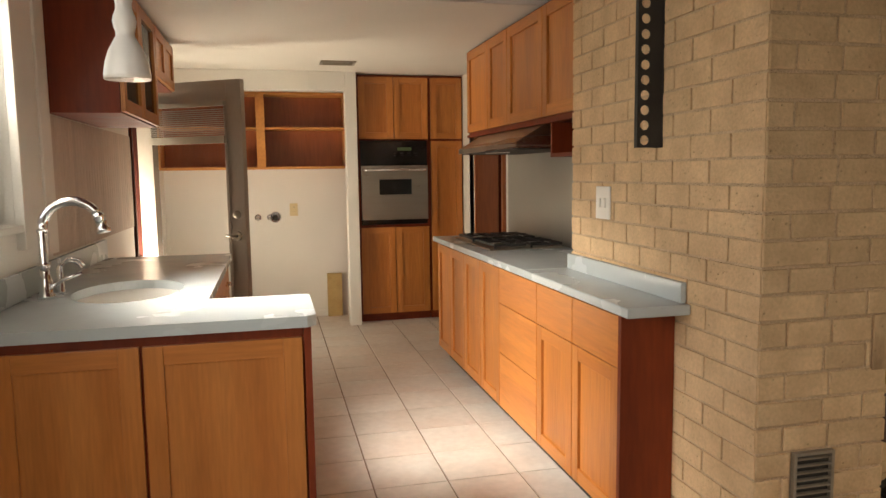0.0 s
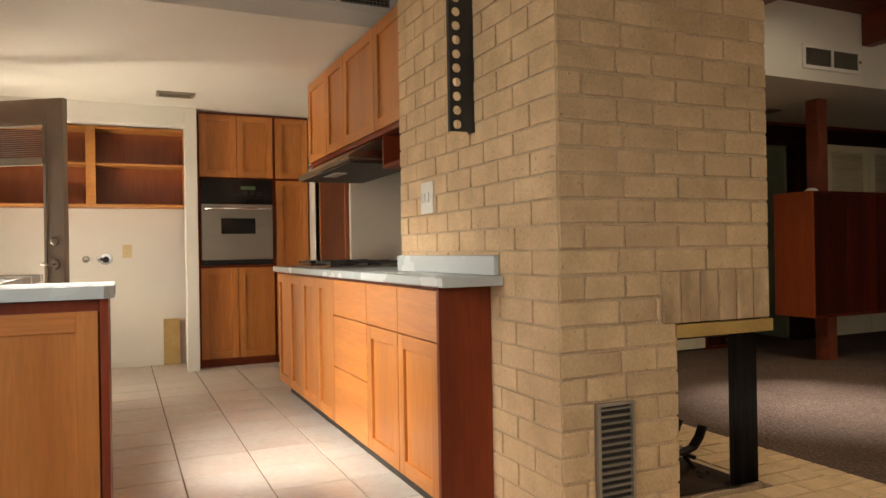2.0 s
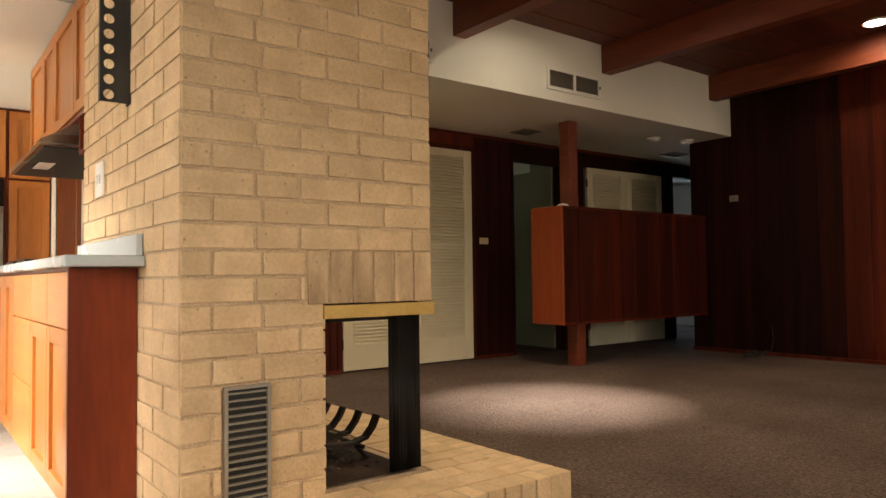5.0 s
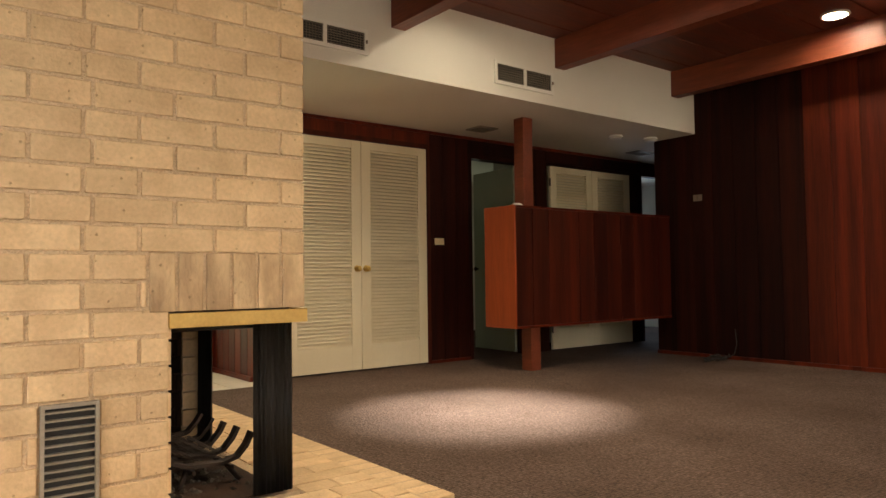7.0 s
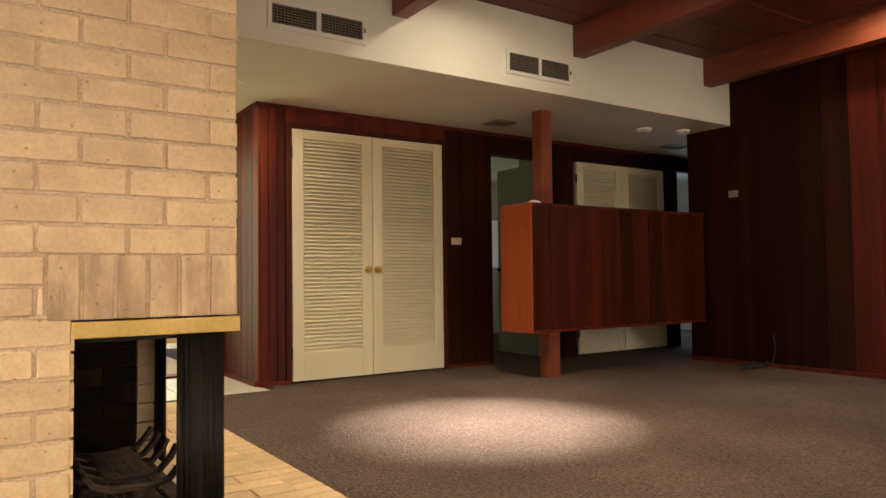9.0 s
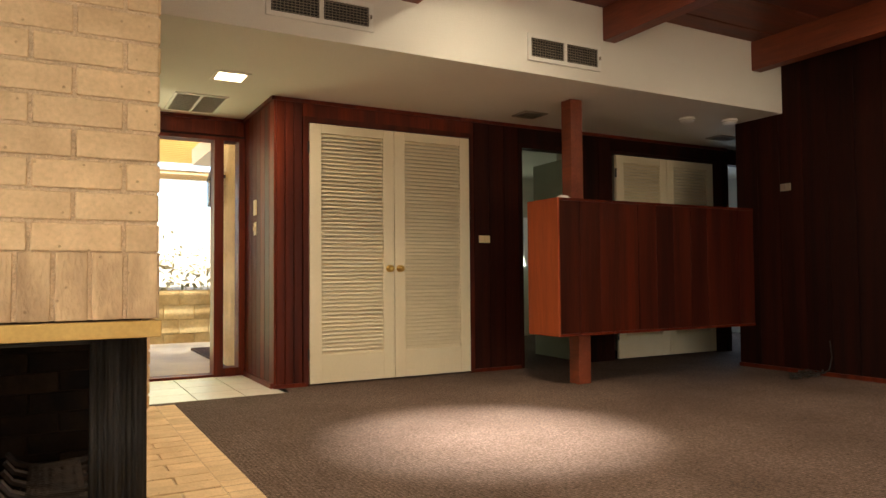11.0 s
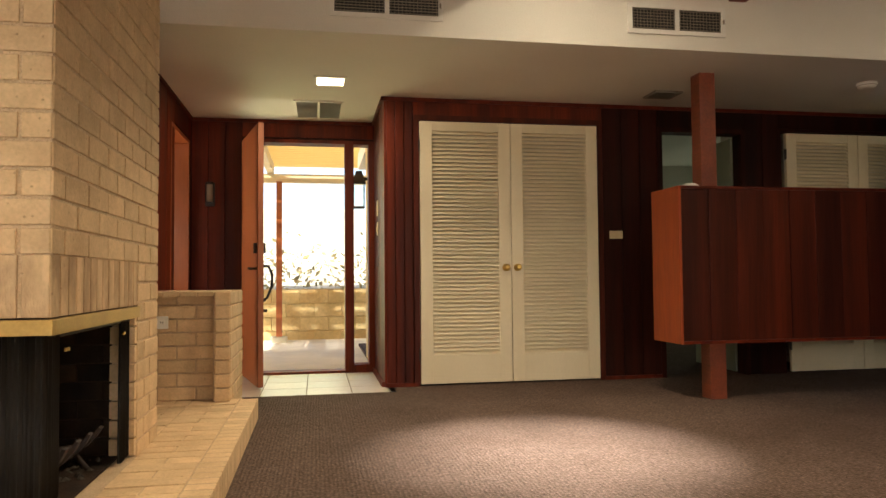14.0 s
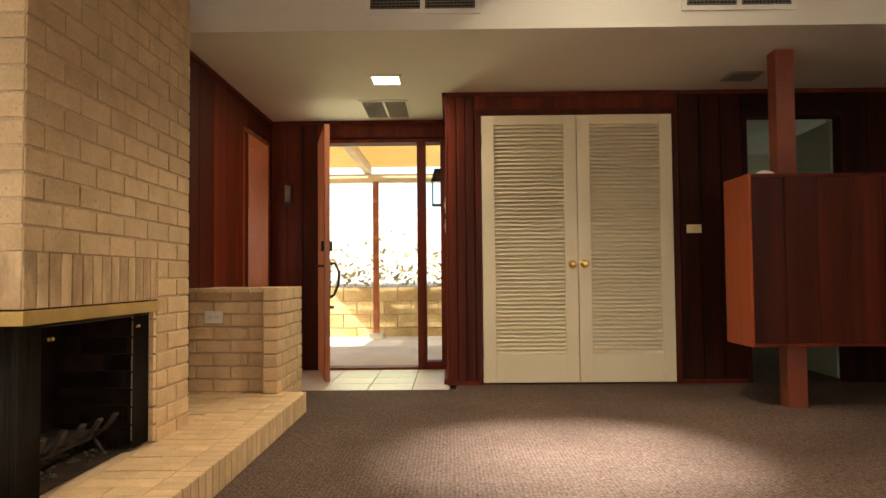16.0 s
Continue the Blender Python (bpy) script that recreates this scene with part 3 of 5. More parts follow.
def soldiers(axis, at, a, b, w):
    n = round((b - a) / w)
    w = (b - a) / n
    for i in range(n):
        c = a + (i + 0.5) * w
        if axis == 'y':
            piece("edge_brick", brick_mesh(w - 0.009, HZ - 0.006, 0.104), (at - 0.052, c, HZ / 2 - 0.002), hearth, (0, 0, math.pi / 2))
        else:
            piece("edge_brick", brick_mesh(w - 0.009, HZ - 0.006, 0.104), (c, at + 0.052, HZ / 2 - 0.002), hearth)


soldiers('y', HX, HY0, HY1, 0.075)
soldiers('x', HY0, CX0, HX - 0.105, 0.075)
pavers(CX1, HX - 0.105, CY0, HY1, 0.2, 0.103)
pavers(CX0, HX - 0.105, HY0 + 0.105, CY0, 0.215, 0.107)
pavers(1.94, CX1, CY1, HY1, 0.2, 0.103)

# low brick wall beyond the hearth
low = thing("low_brick_wall", (2.2, 4.1, 0), "low cream brick wall with a pier beside the hearth", "wall")
LT = 0.775
part("mortar_core", boxes((1.94, 2.43, 4.11, 4.69, 0, LT - 0.01), (2.43, 2.522, 4.01, 4.69, 0, LT - 0.01)), "mortar", low)
lc = (LT - HZ) / 8
COURSE, keep = lc, COURSE
courses(low, (1.94, 4.1, 0), 0.0, 0.495, HZ, 8, (steps(0.495, 0.16, 0.22), steps(0.495, 0.05, 0.22)))
courses(low, (2.437, 4.0, 0), 0.0, 0.093, HZ, 8, ((0, 0.093), (0, 0.093)))
courses(low, (2.53, 4.0, 0), math.pi / 2, 0.7, HZ - 2 * lc, 10, (steps(0.7, 0.11, 0.22), steps(0.7, 0.22, 0.22)))
courses(low, (2.437, 4.1, 0), -math.pi / 2, 0.1, HZ, 8, ((0, 0.1), (0, 0.1)))
COURSE = keep
for i in range(6):
    piece("cap_brick", brick_mesh(0.093, 0.03, 0.67), (1.99 + i * 0.097, 4.4, LT - 0.014), low)

# vent grille in the chimney
grille = thing("floor_register_grille", (1.59, CY0, 0.15), "aged grey metal louvred air grille set in brickwork", "vent")
part("frame", boxes((1.52, 1.530, CY0 - 0.013, CY0 + 0.004, 0.15, 0.507), (1.655, 1.665, CY0 - 0.013, CY0 + 0.004, 0.15, 0.507), (1.530, 1.655, CY0 - 0.013, CY0 + 0.004, 0.15, 0.160), (1.530, 1.655, CY0 - 0.013, CY0 + 0.004, 0.497, 0.507)), "grille", grille)
part("backing", boxes((1.528, 1.657, CY0 + 0.001, CY0 + 0.004, 0.158, 0.5)), "black", grille)
me = mesh_of("slat", prism([(-0.006, 0.0), (0.005, 0.004), (0.005, 0.006), (-0.006, 0.0045)], 'x', -0.0625, 0.0625), "grille")
for i in range(15):
    piece("slat", me, (1.5925, CY0 - 0.005, 0.168 + i * 0.0225), grille)

# fire screen curtains and grate
def curtain(name, pts, z0, z1, label, depth=0.008):
    """A gathered mesh curtain that follows points in plan, folded to and fro."""
    bm = bmesh.new()
    n = 60
    P = [Vector((*p, 0)) for p in pts]
    cols = []
    for i in range(n + 1):
        s = i / n * (len(P) - 1)
        k = min(int(s), len(P) - 2)
        p = P[k].lerp(P[k + 1], s - k)
        d = (P[k + 1] - P[k]).normalized()
        q = Vector((-d.y, d.x, 0)) * depth * math.sin(i * 1.9) * (0.8 + 0.4 * math.sin(i * 0.37))
        cols.append([bm.verts.new((p.x + q.x * (0.7 + 0.3 * j), p.y + q.y * (0.7 + 0.3 * j), z1 + (z0 - z1) * j)) for j in (0, 0.5, 1)])
    for a, b in zip(cols, cols[1:]):
        for j in range(2):
            bm.faces.new((a[j], a[j + 1], b[j + 1], b[j])).smooth = True
    bmesh.ops.solidify(bm, geom=bm.faces[:], thickness=0.002)
    return solid(name, bm, "black", label, "fire screen", "fire screen curtains")


curtain("fire_screen_curtain", ((2.135, 1.835), (2.27, 1.83), (2.275, 1.93)), 0.138, 0.694, "gathered black metal mesh fire screen curtain at the open corner")
curtain("fire_screen_curtain", ((2.275, 2.60), (2.27, 2.745)), 0.138, 0.694, "gathered black metal mesh fire screen curtain at the far jamb")
solid("screen_rod", join(tube([(FX + 0.02, 1.85, 0.685), (2.27, 1.85, 0.685), (2.27, 2.75, 0.685)], 0.007)), "black", "black curtain rod under the lintel", "rod")
grate = thing("fire_grate", (2.08, 2.3, 0.137), "black iron log grate with curled bars and mesh basket", "grate")
def strap(path, th):
    """Outline of a bent flat bar from its centre line in x, z."""
    P = [Vector((p[0], p[1])) for p in path]
    up, dn = [], []
    for k, p in enumerate(P):
        d = (P[min(k + 1, len(P) - 1)] - P[max(k - 1, 0)]).normalized()
        nrm = Vector((-d.y, d.x)) * th / 2
        up.append(tuple(p + nrm))
        dn.append(tuple(p - nrm))
    return up + dn[::-1]


for i in range(5):
    y = 2.05 + i * 0.13
    path = [(1.92, 0.265), (1.945, 0.232), (1.99, 0.214), (2.11, 0.208), (2.165, 0.222), (2.198, 0.258), (2.218, 0.300 - 0.003 * i)]
    part("bar", prism(strap(path, 0.012), 'y', y - 0.019, y + 0.019), "rust", grate)
for x in (2.0, 2.13):
    part("cross_bar", boxes((x - 0.006, x + 0.006, 2.0, 2.62, 0.192, 0.207), bevel=0.002), "rust", grate)
for x, y, dx in ((2.0, 2.07, -0.03), (2.0, 2.55, -0.03), (2.13, 2.07, 0.05), (2.13, 2.55, 0.05)):
    part("leg", tube([(x, y, 0.2), (x + dx, y - 0.01, 0.138)], 0.009, 6), "rust", grate)
mesh_bm = bmesh.new()
for k in range(20):
    ya = 2.12 + k * 0.021
    for d in (-1, 1):
        yb = ya + d * 0.06
        tube([(1.985, ya, 0.232), (2.04, (ya + yb) / 2, 0.219), (2.14, yb, 0.224)], 0.0018, 4, mesh_bm)
part("basket_mesh", mesh_bm, "rust", grate, "sagging expanded metal mesh")

# ash and charred bits on the firebox floor
arng = random.Random(23)
ab = bmesh.new()
for k in range(150):
    c = Vector((arng.uniform(1.9, 2.2), arng.uniform(1.95, 2.72), 0.1385))
    r = arng.uniform(0.006, 0.026)
    turn0 = arng.random() * 6.28
    ring = [ab.verts.new(c + Vector((math.cos(turn0 + q * 1.2566), math.sin(turn0 + q * 1.2566), 0)) * r * arng.uniform(0.5, 1)) for q in range(5)]
    tip = ab.verts.new(c + Vector((0, 0, r * 0.5)))
    for q in range(5):
        ab.faces.new((ring[q], ring[(q + 1) % 5], tip))
solid("ash_bits", ab, "ash", "grey ash and charred bits on the firebox floor", "ash", kind="stuff")
# smoke-stained bricks on the back lining
for r in range(8):
    za = 0.139 + r * 0.0745
    x_ = FX + 0.014 - (0.1 if r % 2 else 0)
    while x_ < CX1 - 0.1:
        a_, b_ = max(x_, FX + 0.014), min(x_ + 0.2, CX1 - 0.1)
        if b_ - a_ > 0.02:
            piece("firebrick", brick_mesh(b_ - a_ - 0.006, 0.069, 0.02, "sootbrick"), ((a_ + b_) / 2, FY - 0.008, za + 0.036), chimney)
        x_ += 0.2
# brass curtain rings
for cx_, cy_ in ((2.283, 1.955), (2.283, 1.98), (2.284, 2.60), (2.284, 2.62)):
    solid("curtain_ring", tube([(cx_, cy_, 0.64), (cx_ + 0.006, cy_, 0.64)], 0.006, 10), "brass", "small brass fire screen pull", "ring", "fire screen pulls")

# steel strip with round holes on the chimney's kitchen side
strip = thing("wall_mount_rail", (CX0, 2.36, 1.46), "black steel wall mount rail with a row of round holes", "wall mount")
bm = bmesh.new()
RX, RY, RZ, PITCH, HALF, N = CX0 - 0.071, 2.352, 1.482, 0.0535, 0.0265, 25
for i in range(N):
    zc = RZ + i * PITCH
    ring, sq = [], []
    for k in range(16):
        a = math.pi / 4 + math.pi * k / 8
        f = 1 / max(abs(math.cos(a)), abs(math.sin(a)))
        ring.append((RX + 0.0175 * math.cos(a), zc + 0.0175 * math.sin(a)))
        sq.append((RX + HALF * math.cos(a) * f, zc + PITCH / 2 * math.sin(a) * f))
    rv = [bm.verts.new((p[0], RY, p[1])) for p in ring]
    sv = [bm.verts.new((p[0], RY, p[1])) for p in sq]
    bv = [bm.verts.new((p[0], RY + 0.004, p[1])) for p in ring]
    tv = [bm.verts.new((p[0], RY + 0.004, p[1])) for p in sq]
    for k in range(16):
        k1 = (k + 1) % 16
        bm.faces.new((rv[k], rv[k1], sv[k1], sv[k]))
        bm.faces.new((rv[k1], rv[k], bv[k], bv[k1]))
        bm.faces.new((bv[k1], bv[k], tv[k], tv[k1]))
bmesh.ops.remove_doubles(bm, verts=bm.verts[:], dist=0.0005)
part("holed_plate", bm, "black", strip)
zb, zt = RZ - PITCH / 2, RZ + (N - 0.5) * PITCH
part("web", boxes((RX + HALF, CX0 - 0.004, RY, RY + 0.004, zb, zt)), "black", strip)
part("wall_flange", boxes((CX0 - 0.004, CX0 + 0.001, RY - 0.004, RY + 0.05, zb, zt)), "black", strip)
part("outer_lip", boxes((RX - HALF - 0.003, RX - HALF, RY, RY + 0.022, zb, zt)), "black", strip)


def plate(name, c, normal, w, h, mat, label, kind, mirror=False):
    """Wall plate with toggles or sockets; normal: '-x', '-y', '+x'."""
    t = thing(name, c, label, "outlet" if kind == "outlet" else "switch")
    x, y, z = c

    def b(u0, u1, v0, v1, d0, d1):
        if normal == '-y':
            return (x + u0, x + u1, y - d1, y - d0, z + v0, z + v1)
        if normal == '-x':
            return (x - d1, x - d0, y + u0, y + u1, z + v0, z + v1)
        return (x + d0, x + d1, y + u0, y + u1, z + v0, z + v1)
    part("cover_plate", boxes(b(-w / 2, w / 2, -h / 2, h / 2, 0, 0.007), bevel=0.002), mat, t)
    if kind == "outlet":
        for s in (-1, 1):
            u, v = (s * 0.022, 0) if w > h else (0, s * 0.022)
            r = part("receptacle", boxes(b(u - 0.016, u + 0.016, v - 0.014, v + 0.014, 0.007, 0.010), bevel=0.0012), mat, t)
            part("slot", boxes(b(u - 0.007, u - 0.004, v - 0.005, v + 0.006, 0.0095, 0.0105), b(u + 0.004, u + 0.007, v - 0.005, v + 0.006, 0.0095, 0.0105)), "black", r)
    else:
        for i in range(kind):
            u, v = ((i - (kind - 1) / 2) * 0.046, 0)
            part("rocker", boxes(b(u - 0.008, u + 0.008, v - 0.02, v + 0.02, 0.007, 0.014), bevel=0.002), mat, t)
    return t


plate("light_switch", (CX0 - 0.001, 2.81, 1.238), '-x', 0.13, 0.14, "plastic", "white double light switch plate on cream brick", 2)
plate("wall_outlet", (2.105, 4.099, 0.595), '-y', 0.115, 0.075, "plastic", "white duplex outlet on the low brick wall", "outlet")
plate("light_switch", (5.475, YC - 0.019, 1.19), '-y', 0.115, 0.065, "almond", "almond switch plate on dark wood wall", 1)
plate("thermostat_plate", (3.57 - 0.019, 5.75, 1.45), '-x', 0.09, 0.13, "almond", "almond wall control beside the front door", 1)
plate("light_switch", (3.57 - 0.019, 5.75, 1.27), '-x', 0.07, 0.11, "almond", "almond switch plate beside the front door", 2)
plate("wall_outlet", (0.204, 6.949, 1.047), '-y', 0.075, 0.12, "almond", "almond outlet on the laundry wall", "outlet")
plate("light_switch", (XR - 0.001, 3.73, 1.615), '-x', 0.10, 0.065, "grille", "dull bronze switch plate on dark panelling", 1)

# ---- kitchen ----
def oriented(normal, at):
    """Maps (u, depth out of the face, z) boxes to the world for a face looking along -x, +x, -y or +y."""
    def f(u0, u1, d0, d1, z0, z1):
        if normal == '-y':
            return (u0, u1, at - d1, at - d0, z0, z1)
        if normal == '+y':
            return (u0, u1, at + d0, at + d1, z0, z1)
        if normal == '-x':
            return (at - d1, at - d0, u0, u1, z0, z1)
        return (at + d0, at + d1, u0, u1, z0, z1)
    return f


def shaker(parent, normal, at, u0, u1, z0, z1, rail=0.058, glass_mat=None, name="door"):
    """A frame and panel door on a cabinet face."""
    f = oriented(normal, at)
    g = 0.003
    u0, u1, z0, z1 = u0 + g, u1 - g, z0 + g, z1 - g
    d = part(name, boxes(f(u0 + rail - 0.004, u1 - rail + 0.004, 0.001, 0.007, z0 + rail - 0.004, z1 - rail + 0.004)), glass_mat or "maple_z", parent)
    for a, b in ((u0, u0 + rail), (u1 - rail, u1)):
        part("stile", boxes(f(a, b, 0, 0.02, z0, z1), bevel=0.0018), "maple_z", d)
    for a, b in ((z0, z0 + rail), (z1 - rail, z1)):
        part("rail", boxes(f(u0 + rail, u1 - rail, 0, 0.0195, a, b), bevel=0.0018), "maple_h", d)
    return d


def slab(parent, normal, at, u0, u1, z0, z1):
    f = oriented(normal, at)
    return part("drawer_front", boxes(f(u0 + 0.0025, u1 - 0.0025, 0, 0.02, z0 + 0.0025, z1 - 0.0025), bevel=0.002), "maple_h", parent)


KB = 1.20                                    # carcass face of the base cabinets
def base_unit(y0, y1, kind, label):
    t = thing("base_cabinet", (1.45, (y0 + y1) / 2, 0), label, "cabinet", "kitchen base cabinets")
    back = 1.76 if y0 > 3.2 else 1.384
    part("body", boxes((KB, back, y0, y1, 0.09, 0.872)), "cherry", t)
    part("toe_kick", boxes((KB + 0.06, back, y0, y1, 0.0, 0.09)), "black", t)
    m = (y0 + y1) / 2
    if kind == "doors":
        shaker(t, '-x', KB, y0, m, 0.095, 0.862)
        shaker(t, '-x', KB, m, y1, 0.095, 0.862)
    elif kind == "drawers":
        for a, b in ((0.095, 0.397), (0.397, 0.67), (0.67, 0.862)):
            slab(t, '-x', KB, y0, y1, a, b)
    else:
        for a, b in ((y0, m), (m, y1)):
            slab(t, '-x', KB, a, b, 0.67, 0.862)
            shaker(t, '-x', KB, a, b, 0.095, 0.67)
    return t


base_unit(4.355, 5.08, "doors", "honey maple base cabinet with two shaker doors")
base_unit(3.63, 4.355, "doors", "honey maple base cabinet with two shaker doors")
base_unit(3.07, 3.63, "drawers", "honey maple base cabinet with three drawers")
u = base_unit(2.262, 3.07, "mixed", "honey maple base cabinet with two drawers over two doors")
part("end_panel", boxes((KB - 0.022, 1.388, 2.24, 2.262, 0.0, 0.872)), "cherry", u, "dark cherry end panel")
solid("worktop", boxes((1.148, 1.388, 2.14, 3.155, 0.875, 0.912), (1.148, 1.766, 3.155, 5.10, 0.875, 0.912), bevel=0.006), "top", "pale blue-grey solid surface worktop on the base cabinets", "worktop")
solid("backsplash_upstand", boxes((1.366, 1.388, 2.17, 3.145, 0.9125, 0.985), bevel=0.003), "top", "pale grey upstand against the brick chimney", "upstand")
solid("steel_sheet", boxes((1.762, 1.769, 3.16, 5.18, 0.914, 1.64)), "sheet", "brushed steel sheet behind the cooktop", "panel")
solid("undertop_rail", boxes((1.186, 1.2, 2.245, 5.08, 0.862, 0.8745)), "cherry", "dark cherry strip under the worktop", "trim")

# cooktop
ck = thing("gas_cooktop", (1.48, 4.35, 0.912), "steel gas cooktop with black iron burner grates", "cooktop")
part("tray", boxes((1.245, 1.72, 4.0, 4.83, 0.9125, 0.922), bevel=0.004), "steel", ck)
for cx in (1.37, 1.6):
    for cy in (4.17, 4.63):
        part("burner", tube([(cx, cy, 0.922), (cx, cy, 0.932), (cx, cy, 0.938)], [0.045, 0.045, 0.03], 14), "black", ck)
        g = boxes((cx - 0.1, cx + 0.1, cy - 0.005, cy + 0.005, 0.944, 0.954), (cx - 0.005, cx + 0.005, cy - 0.18, cy + 0.18, 0.944, 0.954), (cx - 0.1, cx - 0.09, cy - 0.18, cy + 0.18, 0.936, 0.95), (cx + 0.09, cx + 0.1, cy - 0.18, cy + 0.18, 0.936, 0.95), (cx - 0.1, cx + 0.1, cy - 0.18, cy - 0.17, 0.936, 0.95), (cx - 0.1, cx + 0.1, cy + 0.17, cy + 0.18, 0.936, 0.95),
                  (cx - 0.1, cx - 0.09, cy - 0.18, cy - 0.17, 0.922, 0.94), (cx + 0.09, cx + 0.1, cy + 0.17, cy + 0.18, 0.922, 0.94))
        part("grate", g, "black", ck)
for i in range(4):
    part("knob", tube([(1.482, 4.28 + i * 0.08, 0.922), (1.482, 4.28 + i * 0.08, 0.945)], [0.02, 0.017], 12), "black", ck)

# wall cabinets over the cooktop, hood
UX = 1.454
for y0, y1, m in ((3.16, 4.237, 3.65), (4.237, 5.15, 4.645)):
    t = thing("wall_cabinet", (1.6, (y0 + y1) / 2, 1.65), "honey maple wall cabinet with two shaker doors", "cabinet", "kitchen wall cabinets")
    part("body", boxes((UX, 1.766, y0, y1, 1.65, 2.262)), "cherry", t)
    shaker(t, '-x', UX, y0, m, 1.665, 2.25, 0.062)
    shaker(t, '-x', UX, m, y1, 1.665, 2.25, 0.062)
    part("light_rail", boxes((UX - 0.02, UX + 0.02, y0, y1, 1.632, 1.65)), "cherry", t)
hood = thing("range_hood", (1.55, 4.3, 1.51), "brushed steel sloping range hood under the wall cabinets", "range hood")
part("canopy", prism([(1.766, 1.63), (1.45, 1.63), (1.29, 1.535), (1.29, 1.505), (1.766, 1.505)], 'y', 3.66, 4.86), "steel", hood)
part("underside", boxes((1.31, 1.74, 3.69, 4.83, 1.4985, 1.505)), "black", hood, "dark filter underside")
part("lamp_lens", boxes((1.36, 1.44, 4.2, 4.45, 1.494, 1.4985)), "frost", hood)
niche = thing("open_shelf_box", (1.6, 3.45, 1.45), "open cherry wood shelf box beside the hood", "shelf")
part("body", boxes((1.44, 1.766, 3.16, 3.54, 1.45, 1.47), (1.44, 1.766, 3.52, 3.54, 1.47, 1.63), (1.44, 1.766, 3.16, 3.18, 1.47, 1.63), (1.75, 1.766, 3.18, 3.52, 1.47, 1.63)), "cherry", niche)

# tall oven cabinet
TY = 6.52
tall = thing("oven_cabinet", (1.1, 6.7, 0), "tall honey maple oven cabinet with upper and lower doors", "cabinet")
for nm, bx in (("lower_body", (0.775, 1.445, TY, 6.94, 0.05, 0.905)), ("side_panel", (0.775, 0.80, TY, 6.94, 0.905, 1.68)), ("side_panel", (1.42, 1.445, TY, 6.94, 0.905, 1.68)), ("back_panel", (0.80, 1.42, 6.9, 6.94, 0.905, 1.68)), ("upper_body", (0.775, 1.445, TY, 6.94, 1.68, 2.268))):
    part(nm, boxes(bx), "cherry", tall)
part("toe_kick", boxes((0.78, 1.44, TY + 0.03, 6.94, 0, 0.05)), "cherry", tall)
for a, b in ((0.79, 1.112), (1.112, 1.435)):
    shaker(tall, '-y', TY, a, b, 1.69, 2.25)
    shaker(tall, '-y', TY, a, b, 0.075, 0.885)
pantry = thing("pantry_cabinet", (1.6, 6.7, 0), "narrow tall honey maple pantry cabinet", "cabinet")
part("body", boxes((1.447, 1.766, TY, 6.94, 0.05, 2.268)), "cherry", pantry)
part("toe_kick", boxes((1.45, 1.76, TY + 0.03, 6.94, 0, 0.05)), "cherry", pantry)
shaker(pantry, '-y', TY, 1.455, 1.758, 1.69, 2.25)
shaker(pantry, '-y', TY, 1.455, 1.758, 0.075, 1.675)
oven = thing("wall_oven", (1.11, 6.6, 0.91), "stainless steel built-in oven with black control panel", "oven")
OY = TY - 0.012
part("case", boxes((0.80, 1.42, OY, 6.88, 0.91, 1.675)), "gloss", oven)
cp = part("control_panel", boxes((0.803, 1.417, OY - 0.022, OY, 1.46, 1.672), bevel=0.003), "gloss", oven, "black glass control panel")
part("display", boxes((1.14, 1.27, OY - 0.024, OY - 0.021, 1.585, 1.615)), glowing("dim_display", (0.06, 0.10, 0.04), 0.05), cp)
for i in range(8):
    part("button", boxes((1.1 + (i % 4) * 0.065, 1.13 + (i % 4) * 0.065, OY - 0.0235, OY - 0.021, 1.535 + (i // 4) * 0.022, 1.545 + (i // 4) * 0.022)), "black", cp)
od = part("oven_door", boxes((0.803, 0.965, OY - 0.035, OY, 0.955, 1.45), (1.265, 1.417, OY - 0.035, OY, 0.955, 1.45), (0.965, 1.265, OY - 0.035, OY, 0.955, 1.185), (0.965, 1.265, OY - 0.035, OY, 1.325, 1.45)), "steel", oven, "brushed steel oven door")
part("oven_window", boxes((0.965, 1.265, OY - 0.03, OY - 0.02, 1.185, 1.325)), "gloss", od)
part("oven_handle", tube([(0.82, OY - 0.035, 1.41), (0.83, OY - 0.075, 1.41), (1.39, OY - 0.075, 1.41), (1.40, OY - 0.035, 1.41)], 0.012, 10), "chrome", od)
part("lower_vent", boxes((0.803, 1.417, OY - 0.015, OY, 0.91, 0.95)), "gloss", oven)

# laundry alcove: white frame and open wall cupboard
structure("trim_laundry_frame", boxes((0.665, 0.765, 6.40, 6.54, 0, CEIL), (XL, 0.665, 6.40, 6.54, 2.11, CEIL), bevel=0.004), "white", "white painted frame around the laundry alcove", "trim")
cup = thing("open_wall_cupboard", (0.0, 6.8, 1.43), "doorless orange wood wall cupboard, empty, above the laundry hookups", "cupboard")
part("carcass", boxes((XL, 0.70, 6.66, 6.94, 1.43, 1.452), (XL, 0.70, 6.66, 6.94, 2.10, 2.12), (0.68, 0.70, 6.66, 6.94, 1.452, 2.10), (XL, XL + 0.02, 6.66, 6.94, 1.452, 2.10)), "orangewood", cup)
part("back_panel", boxes((XL + 0.02, 0.68, 6.925, 6.94, 1.452, 2.10)), "doorwood", cup, "reddish-brown back panel")
part("divider", boxes((-0.11, -0.035, 6.655, 6.675, 1.452, 2.10), (-0.085, -0.065, 6.675, 6.925, 1.452, 2.10)), "orangewood", cup)
